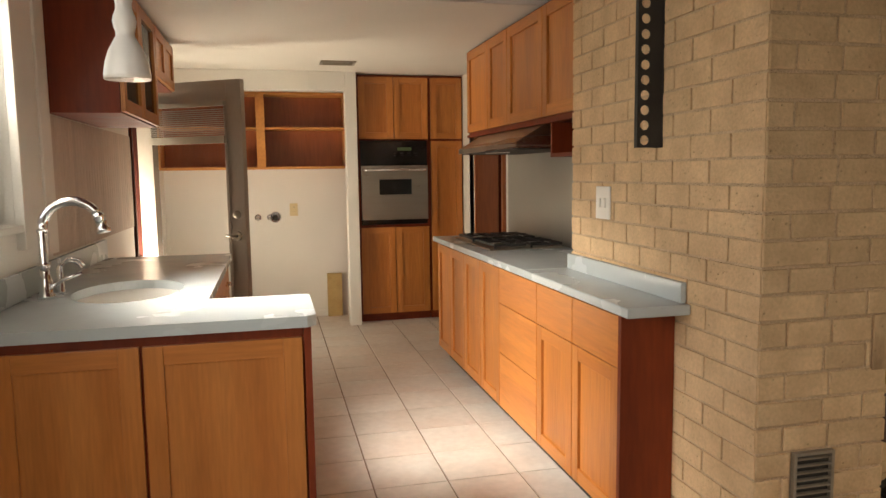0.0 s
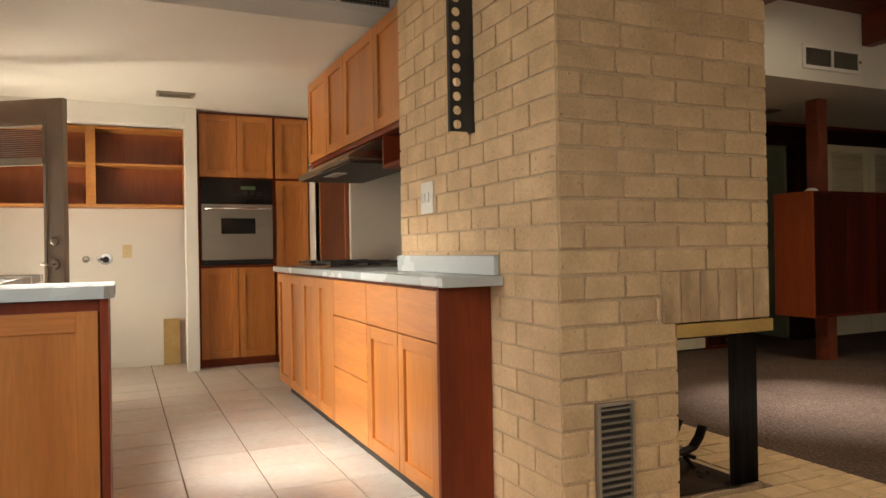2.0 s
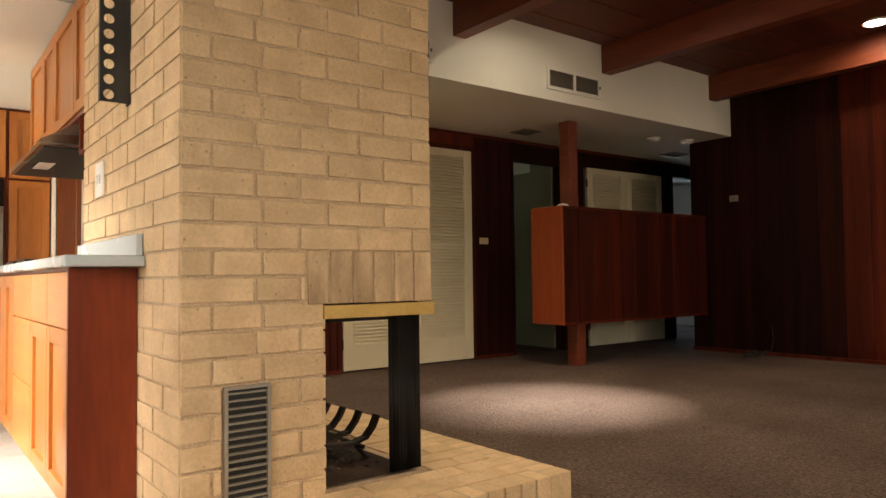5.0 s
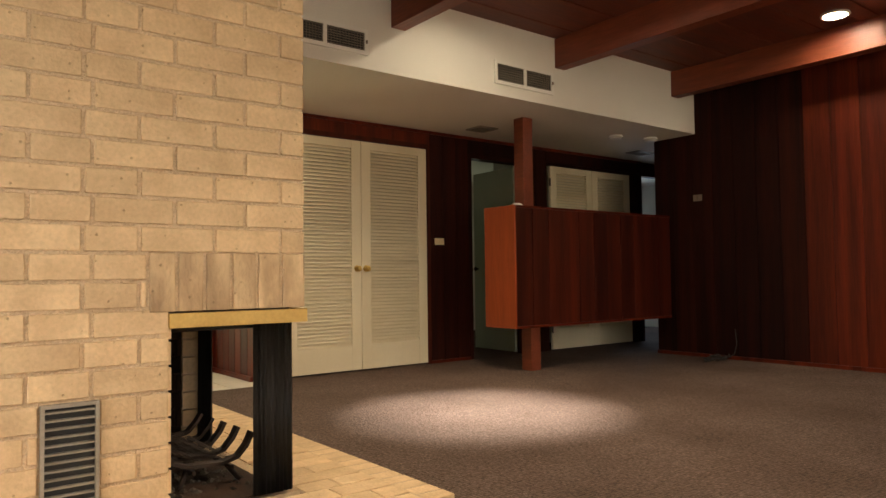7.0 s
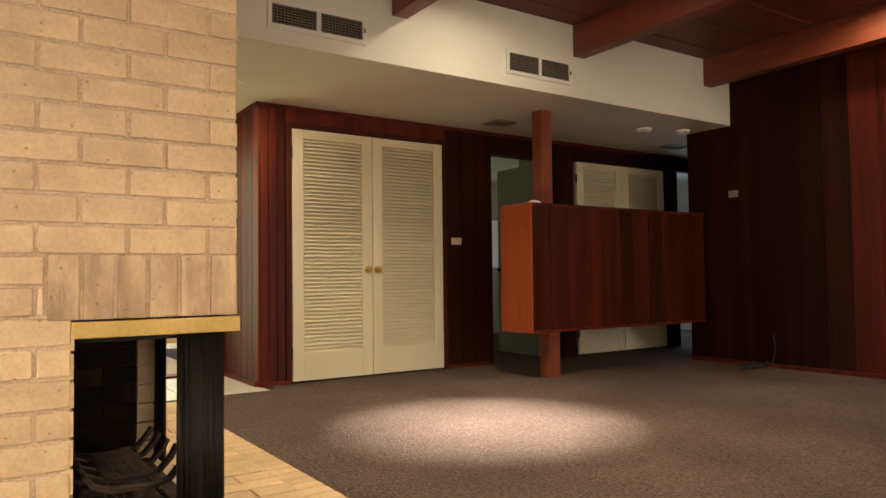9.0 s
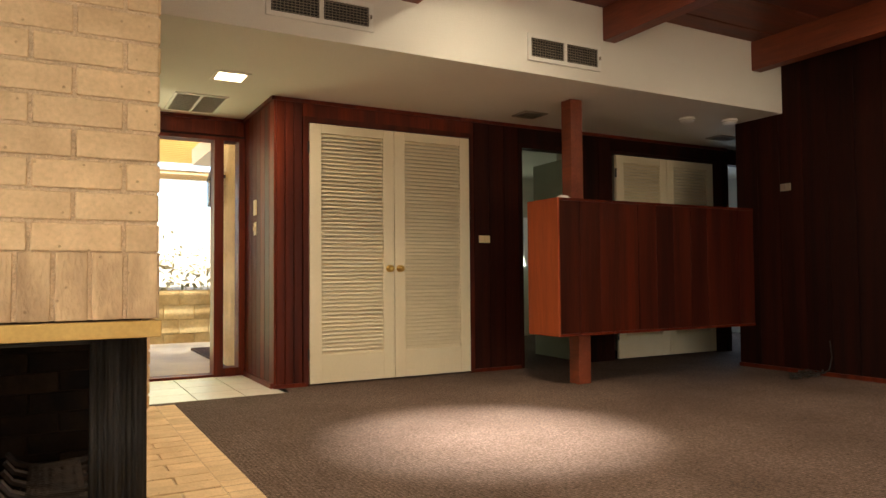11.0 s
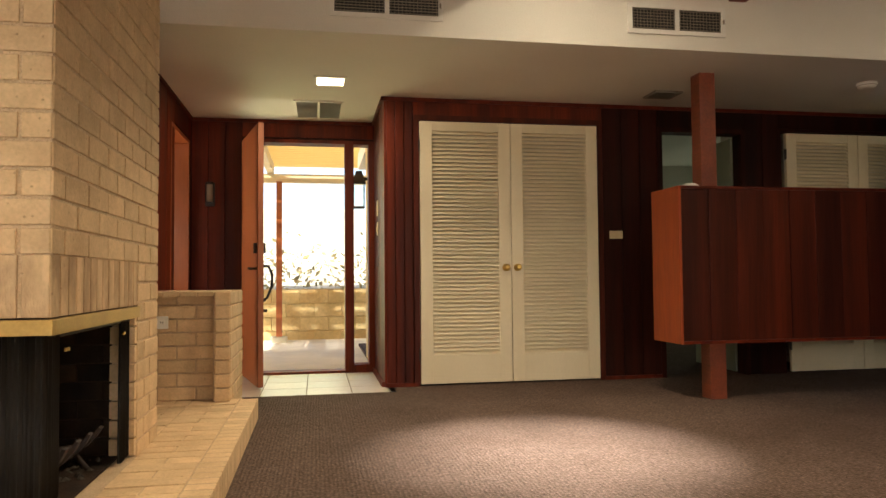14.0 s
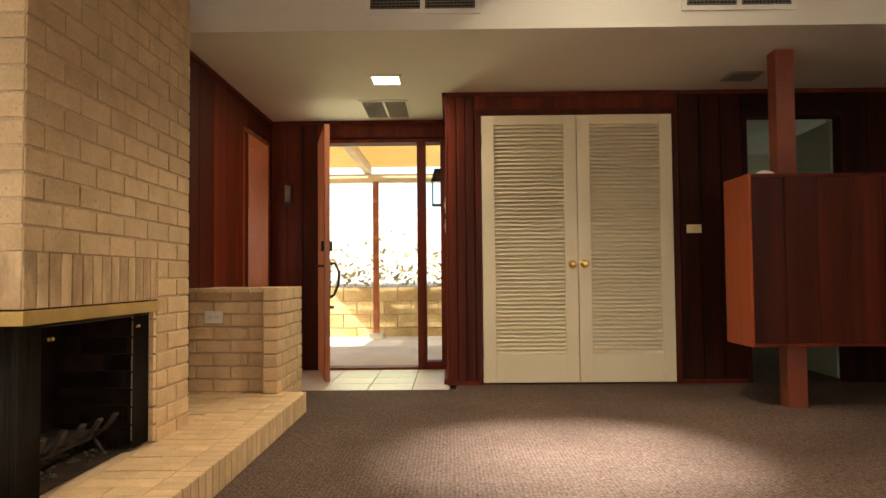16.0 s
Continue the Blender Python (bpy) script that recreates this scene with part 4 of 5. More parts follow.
part("shelf", boxes((-0.065, 0.68, 6.70, 6.925, 1.79, 1.81), (XL + 0.02, -0.085, 6.70, 6.925, 1.79, 1.81)), "orangewood", cup)
solid("leaning_board", boxes((0.50, 0.64, 6.90, 6.945, 0.0, 0.42), bevel=0.002), "particle", "bare tan board leaning at the laundry wall", "board")
solid("baseboard", boxes((XL, 0.49, 6.935, 6.949, 0, 0.06)), "white", "white baseboard on the laundry wall", "baseboard", kind="structure")
for x, r in ((-0.13, 0.026), (-0.02, 0.024), (0.03, 0.045)):
    v = thing("water_valve", (x, 6.94, 0.98), "chrome laundry water valve stub on the wall", "valve", "laundry hookups")
    part("escutcheon", tube([(x, 6.95, 0.98), (x, 6.942, 0.98)], [r * 1.2, r * 1.1], 14), "chrome", v)
    part("spout", tube([(x, 6.942, 0.98), (x, 6.90, 0.98), (x, 6.885, 0.965)], r * 0.55, 10), "black" if r > 0.04 else "chrome", v)

# peninsula and sink run
pen = thing("peninsula_cabinet", (-0.35, 2.6, 0), "honey maple peninsula cabinet with shaker doors and dark end panel", "cabinet")
part("body", boxes((XL + 0.003, 0.087, 2.39, 2.78, 0.09, 0.868)), "cherry", pen)
part("toe_kick", boxes((XL + 0.003, 0.08, 2.44, 2.78, 0, 0.09)), "black", pen)
part("end_panel", boxes((0.088, 0.112, 2.365, 2.8, 0.0, 0.905), bevel=0.002), "cherry", pen, "dark cherry end panel")
for a, b in ((-0.86, -0.425), (-0.42, 0.085)):
    shaker(pen, '-y', 2.39, a, b, 0.1, 0.838, 0.062)
run = thing("sink_base_cabinet", (-0.55, 3.6, 0), "honey maple sink base cabinet with drawers", "cabinet")
part("body", boxes((XL + 0.003, -0.285, 2.78, 4.40, 0.09, 0.60), (-0.30, -0.285, 2.78, 4.40, 0.60, 0.868), (XL + 0.003, -0.30, 3.7, 4.40, 0.60, 0.868)), "cherry", run)
for a, b in ((2.85, 3.35), (3.35, 3.85), (3.85, 4.39)):
    slab(run, '+x', -0.285, a, b, 0.68, 0.86)
    shaker(run, '+x', -0.285, a, b, 0.1, 0.68)
    part("pull", tube([(-0.265, (a + b) / 2 - 0.05, 0.77), (-0.235, (a + b) / 2 - 0.045, 0.77), (-0.235, (a + b) / 2 + 0.045, 0.77), (-0.265, (a + b) / 2 + 0.05, 0.77)], 0.006, 8), "chrome", run)
# worktop with an oval basin cut out
SC, SA, SB = (-0.58, 3.10), 0.21, 0.30
bm = bmesh.new()
NS = 48
z1, z0 = 0.912, 0.874
outer = [(XL + 0.003, 2.34), (0.10, 2.34), (0.13, 2.37), (0.13, 2.79), (-0.245, 2.79), (-0.245, 4.42), (XL + 0.003, 4.42)]
ob_ = [bm.verts.new((*p, z1)) for p in outer]
oe = [bm.edges.new((ob_[i], ob_[(i + 1) % len(ob_)])) for i in range(len(ob_))]
iv = [bm.verts.new((SC[0] + SA * math.cos(2 * math.pi * k / NS), SC[1] + SB * math.sin(2 * math.pi * k / NS), z1)) for k in range(NS)]
ie = [bm.edges.new((iv[k], iv[(k + 1) % NS])) for k in range(NS)]
bmesh.ops.triangle_fill(bm, use_beauty=True, use_dissolve=False, edges=oe + ie)
ext = bmesh.ops.extrude_face_region(bm, geom=bm.faces[:])
bmesh.ops.translate(bm, verts=[v for v in ext["geom"] if isinstance(v, bmesh.types.BMVert)], vec=(0, 0, z0 - z1))
bmesh.ops.recalc_face_normals(bm, faces=bm.faces[:])
solid("sink_worktop", bm, "top", "pale blue-grey solid surface worktop with oval sink cut-out", "worktop")
bm = bmesh.new()
rings = [(1.0, 0.873), (0.99, 0.80), (0.93, 0.74), (0.75, 0.71), (0.3, 0.70), (0.08, 0.698)]
rv = [[bm.verts.new((SC[0] + SA * s * math.cos(2 * math.pi * k / NS), SC[1] + SB * s * math.sin(2 * math.pi * k / NS), z)) for k in range(NS)] for s, z in rings]
for a, b in zip(rv, rv[1:]):
    for k in range(NS):
        bm.faces.new((a[k], a[(k + 1) % NS], b[(k + 1) % NS], b[k])).smooth = True
bm.faces.new(rv[-1])
sink = solid("sink_basin", bm, "plastic", "white oval undermount sink basin", "sink")
md = sink.modifiers.new("shell", 'SOLIDIFY')
md.thickness, md.offset = 0.008, -1
solid("sink_upstand", boxes((XL + 0.003, XL + 0.02, 2.36, 4.42, 0.914, 1.02), bevel=0.002), "top", "pale grey upstand under the window", "upstand")
fa = thing("kitchen_faucet", (-0.86, 3.0, 0.912), "chrome gooseneck kitchen faucet with pull-down spout", "faucet")
FXX, FYY = -0.86, 3.0
part("base", tube([(FXX, FYY, 0.9125), (FXX, FYY, 0.925), (FXX, FYY, 0.93), (FXX, FYY, 0.975), (FXX, FYY, 0.99), (FXX, FYY, 1.03)], [0.034, 0.032, 0.025, 0.027, 0.019, 0.017], 18), "chrome", fa)
part("column", tube([(FXX, FYY, 1.03), (FXX, FYY, 1.05), (FXX, FYY, 1.052), (FXX, FYY, 1.17)], [0.023, 0.023, 0.0155, 0.0155], 16), "chrome", fa)
R_ = 0.105
arc = [(FXX, FYY, 1.17)] + [(FXX + R_ - R_ * math.cos(a), FYY + 0.012, 1.185 + 0.1 * math.sin(a)) for a in [math.pi * k / 14 for k in range(0, 13)]]
part("spout", tube(arc, [0.019] * 10 + [0.0185] * 4, 16), "chrome", fa)
hx, hz = arc[-1][0], arc[-1][2]
part("spray_head", tube([(hx - 0.002, FYY + 0.012, hz + 0.006), (hx + 0.005, FYY + 0.012, hz - 0.012), (hx + 0.006, FYY + 0.012, hz - 0.014), (hx + 0.014, FYY + 0.012, hz - 0.045), (hx + 0.016, FYY + 0.012, hz - 0.052), (hx + 0.02, FYY + 0.012, hz - 0.07)], [0.022, 0.023, 0.019, 0.022, 0.026, 0.027], 16), "chrome", fa)
part("lever", tube([(FXX + 0.02, FYY - 0.01, 0.955), (FXX + 0.07, FYY - 0.03, 0.985), (FXX + 0.14, FYY - 0.04, 1.01)], [0.01, 0.008, 0.005], 10), "chrome", fa)
for dx, dy, hh in ((0.02, 0.13, 0.11), (-0.01, 0.22, 0.09)):
    dsp = thing("filtered_water_tap", (FXX + dx, FYY + dy, 0.912), "small chrome tap beside the main faucet", "tap", "sink taps")
    part("body", tube([(FXX + dx, FYY + dy, 0.9125), (FXX + dx, FYY + dy, 0.92), (FXX + dx, FYY + dy, 0.912 + hh)], [0.02, 0.012, 0.01], 12), "chrome", dsp)
    part("neck", tube([(FXX + dx, FYY + dy, 0.912 + hh), (FXX + dx + 0.03, FYY + dy, 0.94 + hh), (FXX + dx + 0.07, FYY + dy, 0.935 + hh), (FXX + dx + 0.09, FYY + dy, 0.91 + hh)], 0.006, 8), "chrome", dsp)

# wall cabinets over the sink run
t = thing("glass_wall_cabinet", (-0.73, 3.8, 1.64), "dark cherry wall cabinet with two glazed maple doors", "cabinet")
for nm, bx in (("back_panel", (XL + 0.003, XL + 0.02, 3.47, 4.48, 1.66, 2.262)), ("side_panel", (XL + 0.02, -0.64, 3.47, 3.49, 1.66, 2.262)), ("side_panel", (XL + 0.02, -0.64, 4.46, 4.48, 1.66, 2.262)),
               ("bottom_panel", (XL + 0.02, -0.64, 3.49, 4.46, 1.66, 1.68)), ("top_panel", (XL + 0.02, -0.64, 3.49, 4.46, 2.24, 2.262)), ("shelf", (XL + 0.02, -0.66, 3.49, 4.46, 1.95, 1.965))):
    part(nm, boxes(bx), "cherry", t)
shaker(t, '+x', -0.64, 3.475, 3.975, 1.665, 2.255, 0.06, "smoked")
shaker(t, '+x', -0.64, 3.975, 4.475, 1.665, 2.255, 0.06, "smoked")
t = thing("wall_cabinet", (-0.73, 4.8, 1.94), "short honey maple wall cabinet over the side door", "cabinet", "kitchen wall cabinets")
part("body", boxes((XL + 0.003, -0.64, 4.482, 5.29, 1.95, 2.262)), "cherry", t)
shaker(t, '+x', -0.64, 4.485, 4.885, 1.955, 2.255, 0.06)
shaker(t, '+x', -0.64, 4.885, 5.285, 1.955, 2.255, 0.06)

# window by the sink
win = thing("window_1", (XL, 2.1, WZ0), "white vinyl kitchen window above the sink", "window")
win["kind"] = "structure"
part("window_frame", boxes((XL - 0.12, XL - 0.05, WY0, WY0 + 0.05, WZ0, WZ1), (XL - 0.12, XL - 0.05, WY1 - 0.05, WY1, WZ0, WZ1), (XL - 0.12, XL - 0.05, WY0 + 0.05, WY1 - 0.05, WZ0, WZ0 + 0.05), (XL - 0.12, XL - 0.05, WY0 + 0.05, WY1 - 0.05, WZ1 - 0.05, WZ1), bevel=0.004), "vinyl", win)
part("window_casing", boxes((XL, XL + 0.034, WY1, WY1 + 0.1, WZ0 - 0.1, WZ1 + 0.1), (XL, XL + 0.02, WY1 + 0.1, WY1 + 0.3, WZ0 - 0.1, WZ1 + 0.1), (XL, XL + 0.03, WY1 + 0.3, WY1 + 0.44, WZ0 - 0.15, WZ1 + 0.1), (XL, XL + 0.018, WY0 - 0.1, WY0, WZ0 - 0.1, WZ1 + 0.1), (XL, XL + 0.018, WY0, WY1, WZ1, WZ1 + 0.1), bevel=0.003), "white", win)
part("window_sill", boxes((XL - 0.05, XL + 0.03, WY0, WY1, WZ0 - 0.03, WZ0 - 0.001), bevel=0.004), "white", win)
pn = part("pane", boxes((XL - 0.09, XL - 0.084, WY0 + 0.05, WY1 - 0.05, WZ0 + 0.05, WZ1 - 0.05)), "clear", win)
pn.visible_shadow = False

# both back windows are unseen, added as openings for the fill lamps
for nm, xa, xb, za in (("window_6", -0.9, 1.3, 1.0), ("window_7", 2.7, 6.9, 0.5)):
    wb = thing(nm, ((xa + xb) / 2, YB - 0.1, za), "unseen white framed back window, added to carry fill light", "window")
    wb["kind"] = "structure"
    part("window_frame", boxes((xa, xa + 0.05, YB - 0.12, YB - 0.05, za, 2.4), (xb - 0.05, xb, YB - 0.12, YB - 0.05, za, 2.4), (xa + 0.05, xb - 0.05, YB - 0.12, YB - 0.05, za, za + 0.05), (xa + 0.05, xb - 0.05, YB - 0.12, YB - 0.05, 2.35, 2.4)), "vinyl", wb)
    part("pane", boxes((xa + 0.05, xb - 0.05, YB - 0.09, YB - 0.084, za + 0.05, 2.35)), "clear", wb).visible_shadow = False
# unseen window, added around the left wall fill lamp
w4 = thing("unseen_window_4", (XL, 0.65, VZ0), "unseen white framed window, added in the left wall for fill light", "window")
w4["kind"] = "structure"
part("window_frame", boxes((XL - 0.12, XL - 0.05, VY0, VY0 + 0.05, VZ0, WZ1), (XL - 0.12, XL - 0.05, VY1 - 0.05, VY1, VZ0, WZ1), (XL - 0.12, XL - 0.05, VY0 + 0.05, VY1 - 0.05, VZ0, VZ0 + 0.05), (XL - 0.12, XL - 0.05, VY0 + 0.05, VY1 - 0.05, WZ1 - 0.05, WZ1), bevel=0.004), "vinyl", w4)
part("window_sill", boxes((XL - 0.05, XL + 0.03, VY0, VY1, VZ0 - 0.03, VZ0 - 0.001), bevel=0.004), "white", w4)
part("pane", boxes((XL - 0.09, XL - 0.084, VY0 + 0.05, VY1 - 0.05, VZ0 + 0.05, WZ1 - 0.05)), "clear", w4).visible_shadow = False

# side door, standing open
dm = Matrix.Translation((-0.92, 5.6, 0.0)) @ Matrix.Rotation(math.atan2(5.10 - 5.6, -0.154 + 0.92), 4, 'Z')
sd = thing("side_door", (0, 0, 0), "taupe painted glazed kitchen door with raised blind, standing open", "door")
W = 0.90
part("door_leaf", boxes((0, 0.12, -0.022, 0.022, 0.01, 2.03), (W - 0.12, W, -0.022, 0.022, 0.01, 2.03), (0.12, W - 0.12, -0.022, 0.022, 0.01, 0.25), (0.12, W - 0.12, -0.022, 0.022, 1.88, 2.03), bevel=0.002), "greydoor", sd)
part("glazing_bead", boxes((0.12, 0.14, -0.028, 0.028, 0.25, 1.88), (W - 0.14, W - 0.12, -0.028, 0.028, 0.25, 1.88), (0.14, W - 0.14, -0.028, 0.028, 0.25, 0.27), (0.14, W - 0.14, -0.028, 0.028, 1.86, 1.88)), "greydoor", sd)
pn = part("pane", boxes((0.14, W - 0.14, -0.003, 0.003, 0.27, 1.86)), "clear", sd)
pn.visible_shadow = False
part("deadbolt", tube([(W - 0.065, -0.022, 1.107), (W - 0.065, -0.035, 1.107), (W - 0.065, -0.05, 1.107)], [0.03, 0.028, 0.012], 16), "grille", sd)
hd = part("handle_rose", tube([(W - 0.065, -0.022, 0.958), (W - 0.065, -0.034, 0.958)], [0.034, 0.03], 16), "grille", sd)
part("lever", tube([(W - 0.065, -0.034, 0.958), (W - 0.065, -0.06, 0.958), (W - 0.14, -0.06, 0.962)], 0.009, 8), "grille", hd)
bl = part("blind", boxes((0.125, W - 0.125, -0.05, -0.024, 1.855, 1.885), (0.13, W - 0.13, -0.048, -0.026, 1.60, 1.65)), "grille", sd, "raised grey mini blind")
sl = mesh_of("blind_slat", boxes((0.13, W - 0.13, -0.049, -0.026, -0.0012, 0.0012)), "greydoor")
for i in range(14):
    piece("blind_slat", sl, (0, 0, 1.66 + i * 0.014), bl, (0.3, 0, 0))
sd.matrix_world = dm
solid("side_door_jamb", boxes((XL - 0.14, XL + 0.02, 5.37, 5.402, 0, 2.06), (XL - 0.14, XL + 0.02, 5.705, 5.74, 0, 2.06)), "dark_shaded_wood", "dark wood side door jamb", "door frame", kind="structure")

# pendants with bell shades
def pendant(x, y, z):
    t = thing("pendant_lamp", (x, y, 2.8), "white opal glass bell pendant lamp on a thin rod", "lamp", "kitchen pendant lamps")
    prof = [(0.0, 0.054), (0.012, 0.0545), (0.04, 0.050), (0.068, 0.041), (0.09, 0.029), (0.103, 0.022), (0.112, 0.0215), (0.126, 0.026), (0.14, 0.0275), (0.152, 0.025), (0.166, 0.0195), (0.178, 0.0185), (0.195, 0.0225), (0.21, 0.02), (0.222, 0.012)]
    part("shade", tube([(x, y, z + h) for h, r in prof], [r for h, r in prof], 28), "frost", t)
    part("rod", tube([(x, y, z + 0.22), (x, y, DECK - 0.02)], 0.005, 8), "chrome", t)
    part("canopy", tube([(x, y, DECK - 0.025), (x, y, DECK)], [0.04, 0.05], 16), "chrome", t)


pendant(-0.33, 1.90, 1.61)
pendant(0.80, 0.66, 1.44)

M["bead"] = material("taupe_beadboard_paint", ((0.50, 0.41, 0.33), (0.56, 0.46, 0.375)), 0.6, (3, 3, 0.6), 20, 0.03, vary=0.1, grain=0.1)
boards(find("wall_left"), 'y', XL, 1, 3.445, 5.365, 1.03, 1.655, 0.06, "bead", 0.008)

# ---- living room and hall ----
RW = find("wall_right")
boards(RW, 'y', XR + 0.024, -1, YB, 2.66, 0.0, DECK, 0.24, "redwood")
# far boards take the darkened copy: light falloff painted in
boards(RW, 'y', XR + 0.024, -1, 2.66, 4.25, 0.0, DECK, 0.24, "dark_shaded_wood")
WC = find("wall_closet")
boards(WC, 'x', YC, -1, 3.57, 3.78, 0.0, CEIL, 0.07, "redwood")
boards(WC, 'x', YC, -1, 3.78, 5.37, 2.13, CEIL, 1.6, "redwood")
# from here the hall boards are the darkened redwood, shade in their colour
boards(WC, 'x', YC, -1, 5.37, 5.86, 0.0, CEIL, 0.163, "dark_shaded_wood")
boards(WC, 'x', YC, -1, 5.86, 6.67, 2.09, CEIL, 0.82, "dark_shaded_wood")
boards(WC, 'x', YC, -1, 6.67, 7.0, 0.0, CEIL, 0.16, "dark_shaded_wood")
boards(WC, 'x', YC, -1, 7.0, 8.72, 2.12, CEIL, 1.72, "dark_shaded_wood")
FS = find("wall_foyer_side")
boards(FS, 'y', 3.57, -1, YC - 0.018, YF, 0.0, CEIL, 0.14, "redwood")
WF = find("wall_front")
boards(WF, 'x', YF, -1, 1.95, 2.38, 0.0, CEIL, 0.145, "redwood")
boards(WF, 'x', YF, -1, 2.38, 3.55, 2.12, CEIL, 1.2, "redwood")
WD = find("wall_kitchen_divider")
boards(WD, 'y', 1.93, 1, 3.15, 5.40, 0.0, CEIL, 0.3, "redwood")
boards(WD, 'y', 1.93, 1, 5.40, 6.05, 2.07, CEIL, 0.65, "redwood")
boards(WD, 'y', 1.93, 1, 6.05, YF - 0.02, 0.0, CEIL, 0.1, "redwood")
solid("door_frame_kitchen", boxes((1.74, 1.952, 5.25, 5.28, 0, 2.05), (1.74, 1.952, 6.0, 6.03, 0, 2.05), (1.74, 1.952, 5.28, 6.0, 2.02, 2.05)), "doorwood", "orange-red wood doorway frame between foyer and kitchen", "door frame", kind="structure")
structure("crown_trim", join(boxes((3.54, 8.72, YC - 0.034, YC - 0.019, CEIL - 0.03, CEIL)), boxes((3.53, 3.551, YC - 0.034, YF - 0.02, CEIL - 0.03, CEIL)), boxes((1.95, 3.53, YF - 0.035, YF - 0.019, CEIL - 0.03, CEIL)), boxes((1.949, 1.964, 3.3, YF - 0.035, CEIL - 0.03, CEIL))), "redwood", "thin red wood moulding under the ceiling", "trim")
structure("baseboard", join(boxes((3.555, 3.81, YC - 0.030, YC - 0.019, 0, 0.03)), boxes((5.36, 5.86, YC - 0.030, YC - 0.019, 0, 0.03)), boxes((XR - 0.012, XR + 0.004, YB, 4.25, 0, 0.035)), boxes((3.53, 3.551, YC, YF - 0.02, 0, 0.04))), "redwood", "thin wood shoe moulding", "baseboard")


def louvre_doors(x0, x1, z1, name_label, knobs=True):
    """A pair of louvred closet doors in the closet wall."""
    t = thing("louvred_closet_doors", ((x0 + x1) / 2, YC, 0), name_label, "closet doors", "louvred closet doors")
    m = (x0 + x1) / 2
    y0, y1 = YC - 0.03, YC + 0.005
    st, top, bot = 0.098, 0.075, 0.235
    sl = None
    for a, b in ((x0, m - 0.0025), (m + 0.0025, x1)):
        d = part("door_leaf", boxes((a, a + st, y0, y1, 0.015, z1), (b - st, b, y0, y1, 0.015, z1), (a + st, b - st, y0 + 0.001, y1, 0.015, bot), (a + st, b - st, y0 + 0.001, y1, z1 - top, z1), bevel=0.002), "cream", t)
        if sl is None:
            w = b - a - 2 * st
            sl = mesh_of("slat", prism([(y0 + 0.004 - YC, -0.0155), (y0 + 0.008 - YC, -0.0165), (y1 - 0.004 - YC, 0.0112), (y1 - 0.008 - YC, 0.0138), (y0 + 0.004 - YC, -0.0105)], 'x', -w / 2, w / 2), "cream")
        n = 56
        for i in range(n):
            piece("slat", sl, ((a + b) / 2, YC, bot + 0.018 + i * (z1 - top - bot - 0.03) / (n - 1)), d)
        if knobs:
            kx = b - 0.045 if a == x0 else a + 0.045
            part("knob", tube([(kx, y0, 0.925), (kx, y0 - 0.004, 0.925), (kx, y0 - 0.006, 0.925), (kx, y0 - 0.02, 0.925), (kx, y0 - 0.03, 0.925), (kx, y0 - 0.045, 0.925), (kx, y0 - 0.055, 0.925)], [0.03, 0.03, 0.012, 0.011, 0.026, 0.027, 0.012], 18), "brass", d, "polished brass knob")
    for z in (0.2, 1.85):
        part("hinge", boxes((x0 - 0.014, x0 - 0.001, y0 - 0.006, y0 + 0.01, z, z + 0.09)), "black", t)
    return t


louvre_doors(3.835, 5.315, 2.09, "cream painted louvred double closet doors with brass knobs, closed")
louvre_doors(7.06, 8.475, 2.08, "cream louvred closet doors behind the hanging cabinet, closed", False)
structure("closet_casing", join(boxes((3.785, 3.83, YC - 0.024, YC - 0.001, 0, 2.14)), boxes((5.32, 5.365, YC - 0.024, YC - 0.001, 0, 2.14)), boxes((3.83, 5.32, YC - 0.024, YC - 0.001, 2.097, 2.14))), "redwood", "red wood casing around closet doors", "trim")
# casing in the same darkened wood as the shaded hall boards
structure("hall_door_casing", join(boxes((5.86, 5.9, YC - 0.026, YC + 0.1, 0, 2.1)), boxes((6.63, 6.67, YC - 0.026, YC + 0.1, 0, 2.1)), boxes((5.9, 6.63, YC - 0.026, YC + 0.1, 2.06, 2.1)), boxes((8.68, 8.73, YC - 0.026, YC + 0.1, 0, 2.1))), "dark_shaded_wood", "wood casing around the room doorway, darkened for shade", "trim")
# pale green room door, standing open inwards
gd = thing("room_door", (0, 0, 0), "pale green painted flush door standing open into a room", "door")
part("door_leaf", boxes((0, 0.72, -0.02, 0.02, 0.01, 2.05), bevel=0.002), "green", gd)
part("knob", tube([(0.65, 0.02, 0.93), (0.65, 0.04, 0.93), (0.65, 0.06, 0.93), (0.65, 0.075, 0.93)], [0.012, 0.012, 0.027, 0.014], 14), "black", gd)
gd.matrix_world = Matrix.Translation((6.64, 5.32, 0)) @ Matrix.Rotation(radians(87), 4, 'Z')
w2 = thing("window_2", (7.97, 8.2, 0.95), "bright room window in a white frame", "window")
w2["kind"] = "structure"
part("window_frame", boxes((7.95, 7.99, 8.2, 8.26, 0.95, 1.75), (8.41, 8.45, 8.2, 8.26, 0.95, 1.75), (7.99, 8.41, 8.2, 8.26, 0.95, 0.99), (7.99, 8.41, 8.2, 8.26, 1.71, 1.75)), "vinyl", w2)
part("pane", boxes((7.99, 8.41, 8.23, 8.235, 0.99, 1.71)), "clear", w2).visible_shadow = False

w5 = thing("window_5", (10.95, 6.35, 0.5), "white framed window of the far end room", "window")
w5["kind"] = "structure"
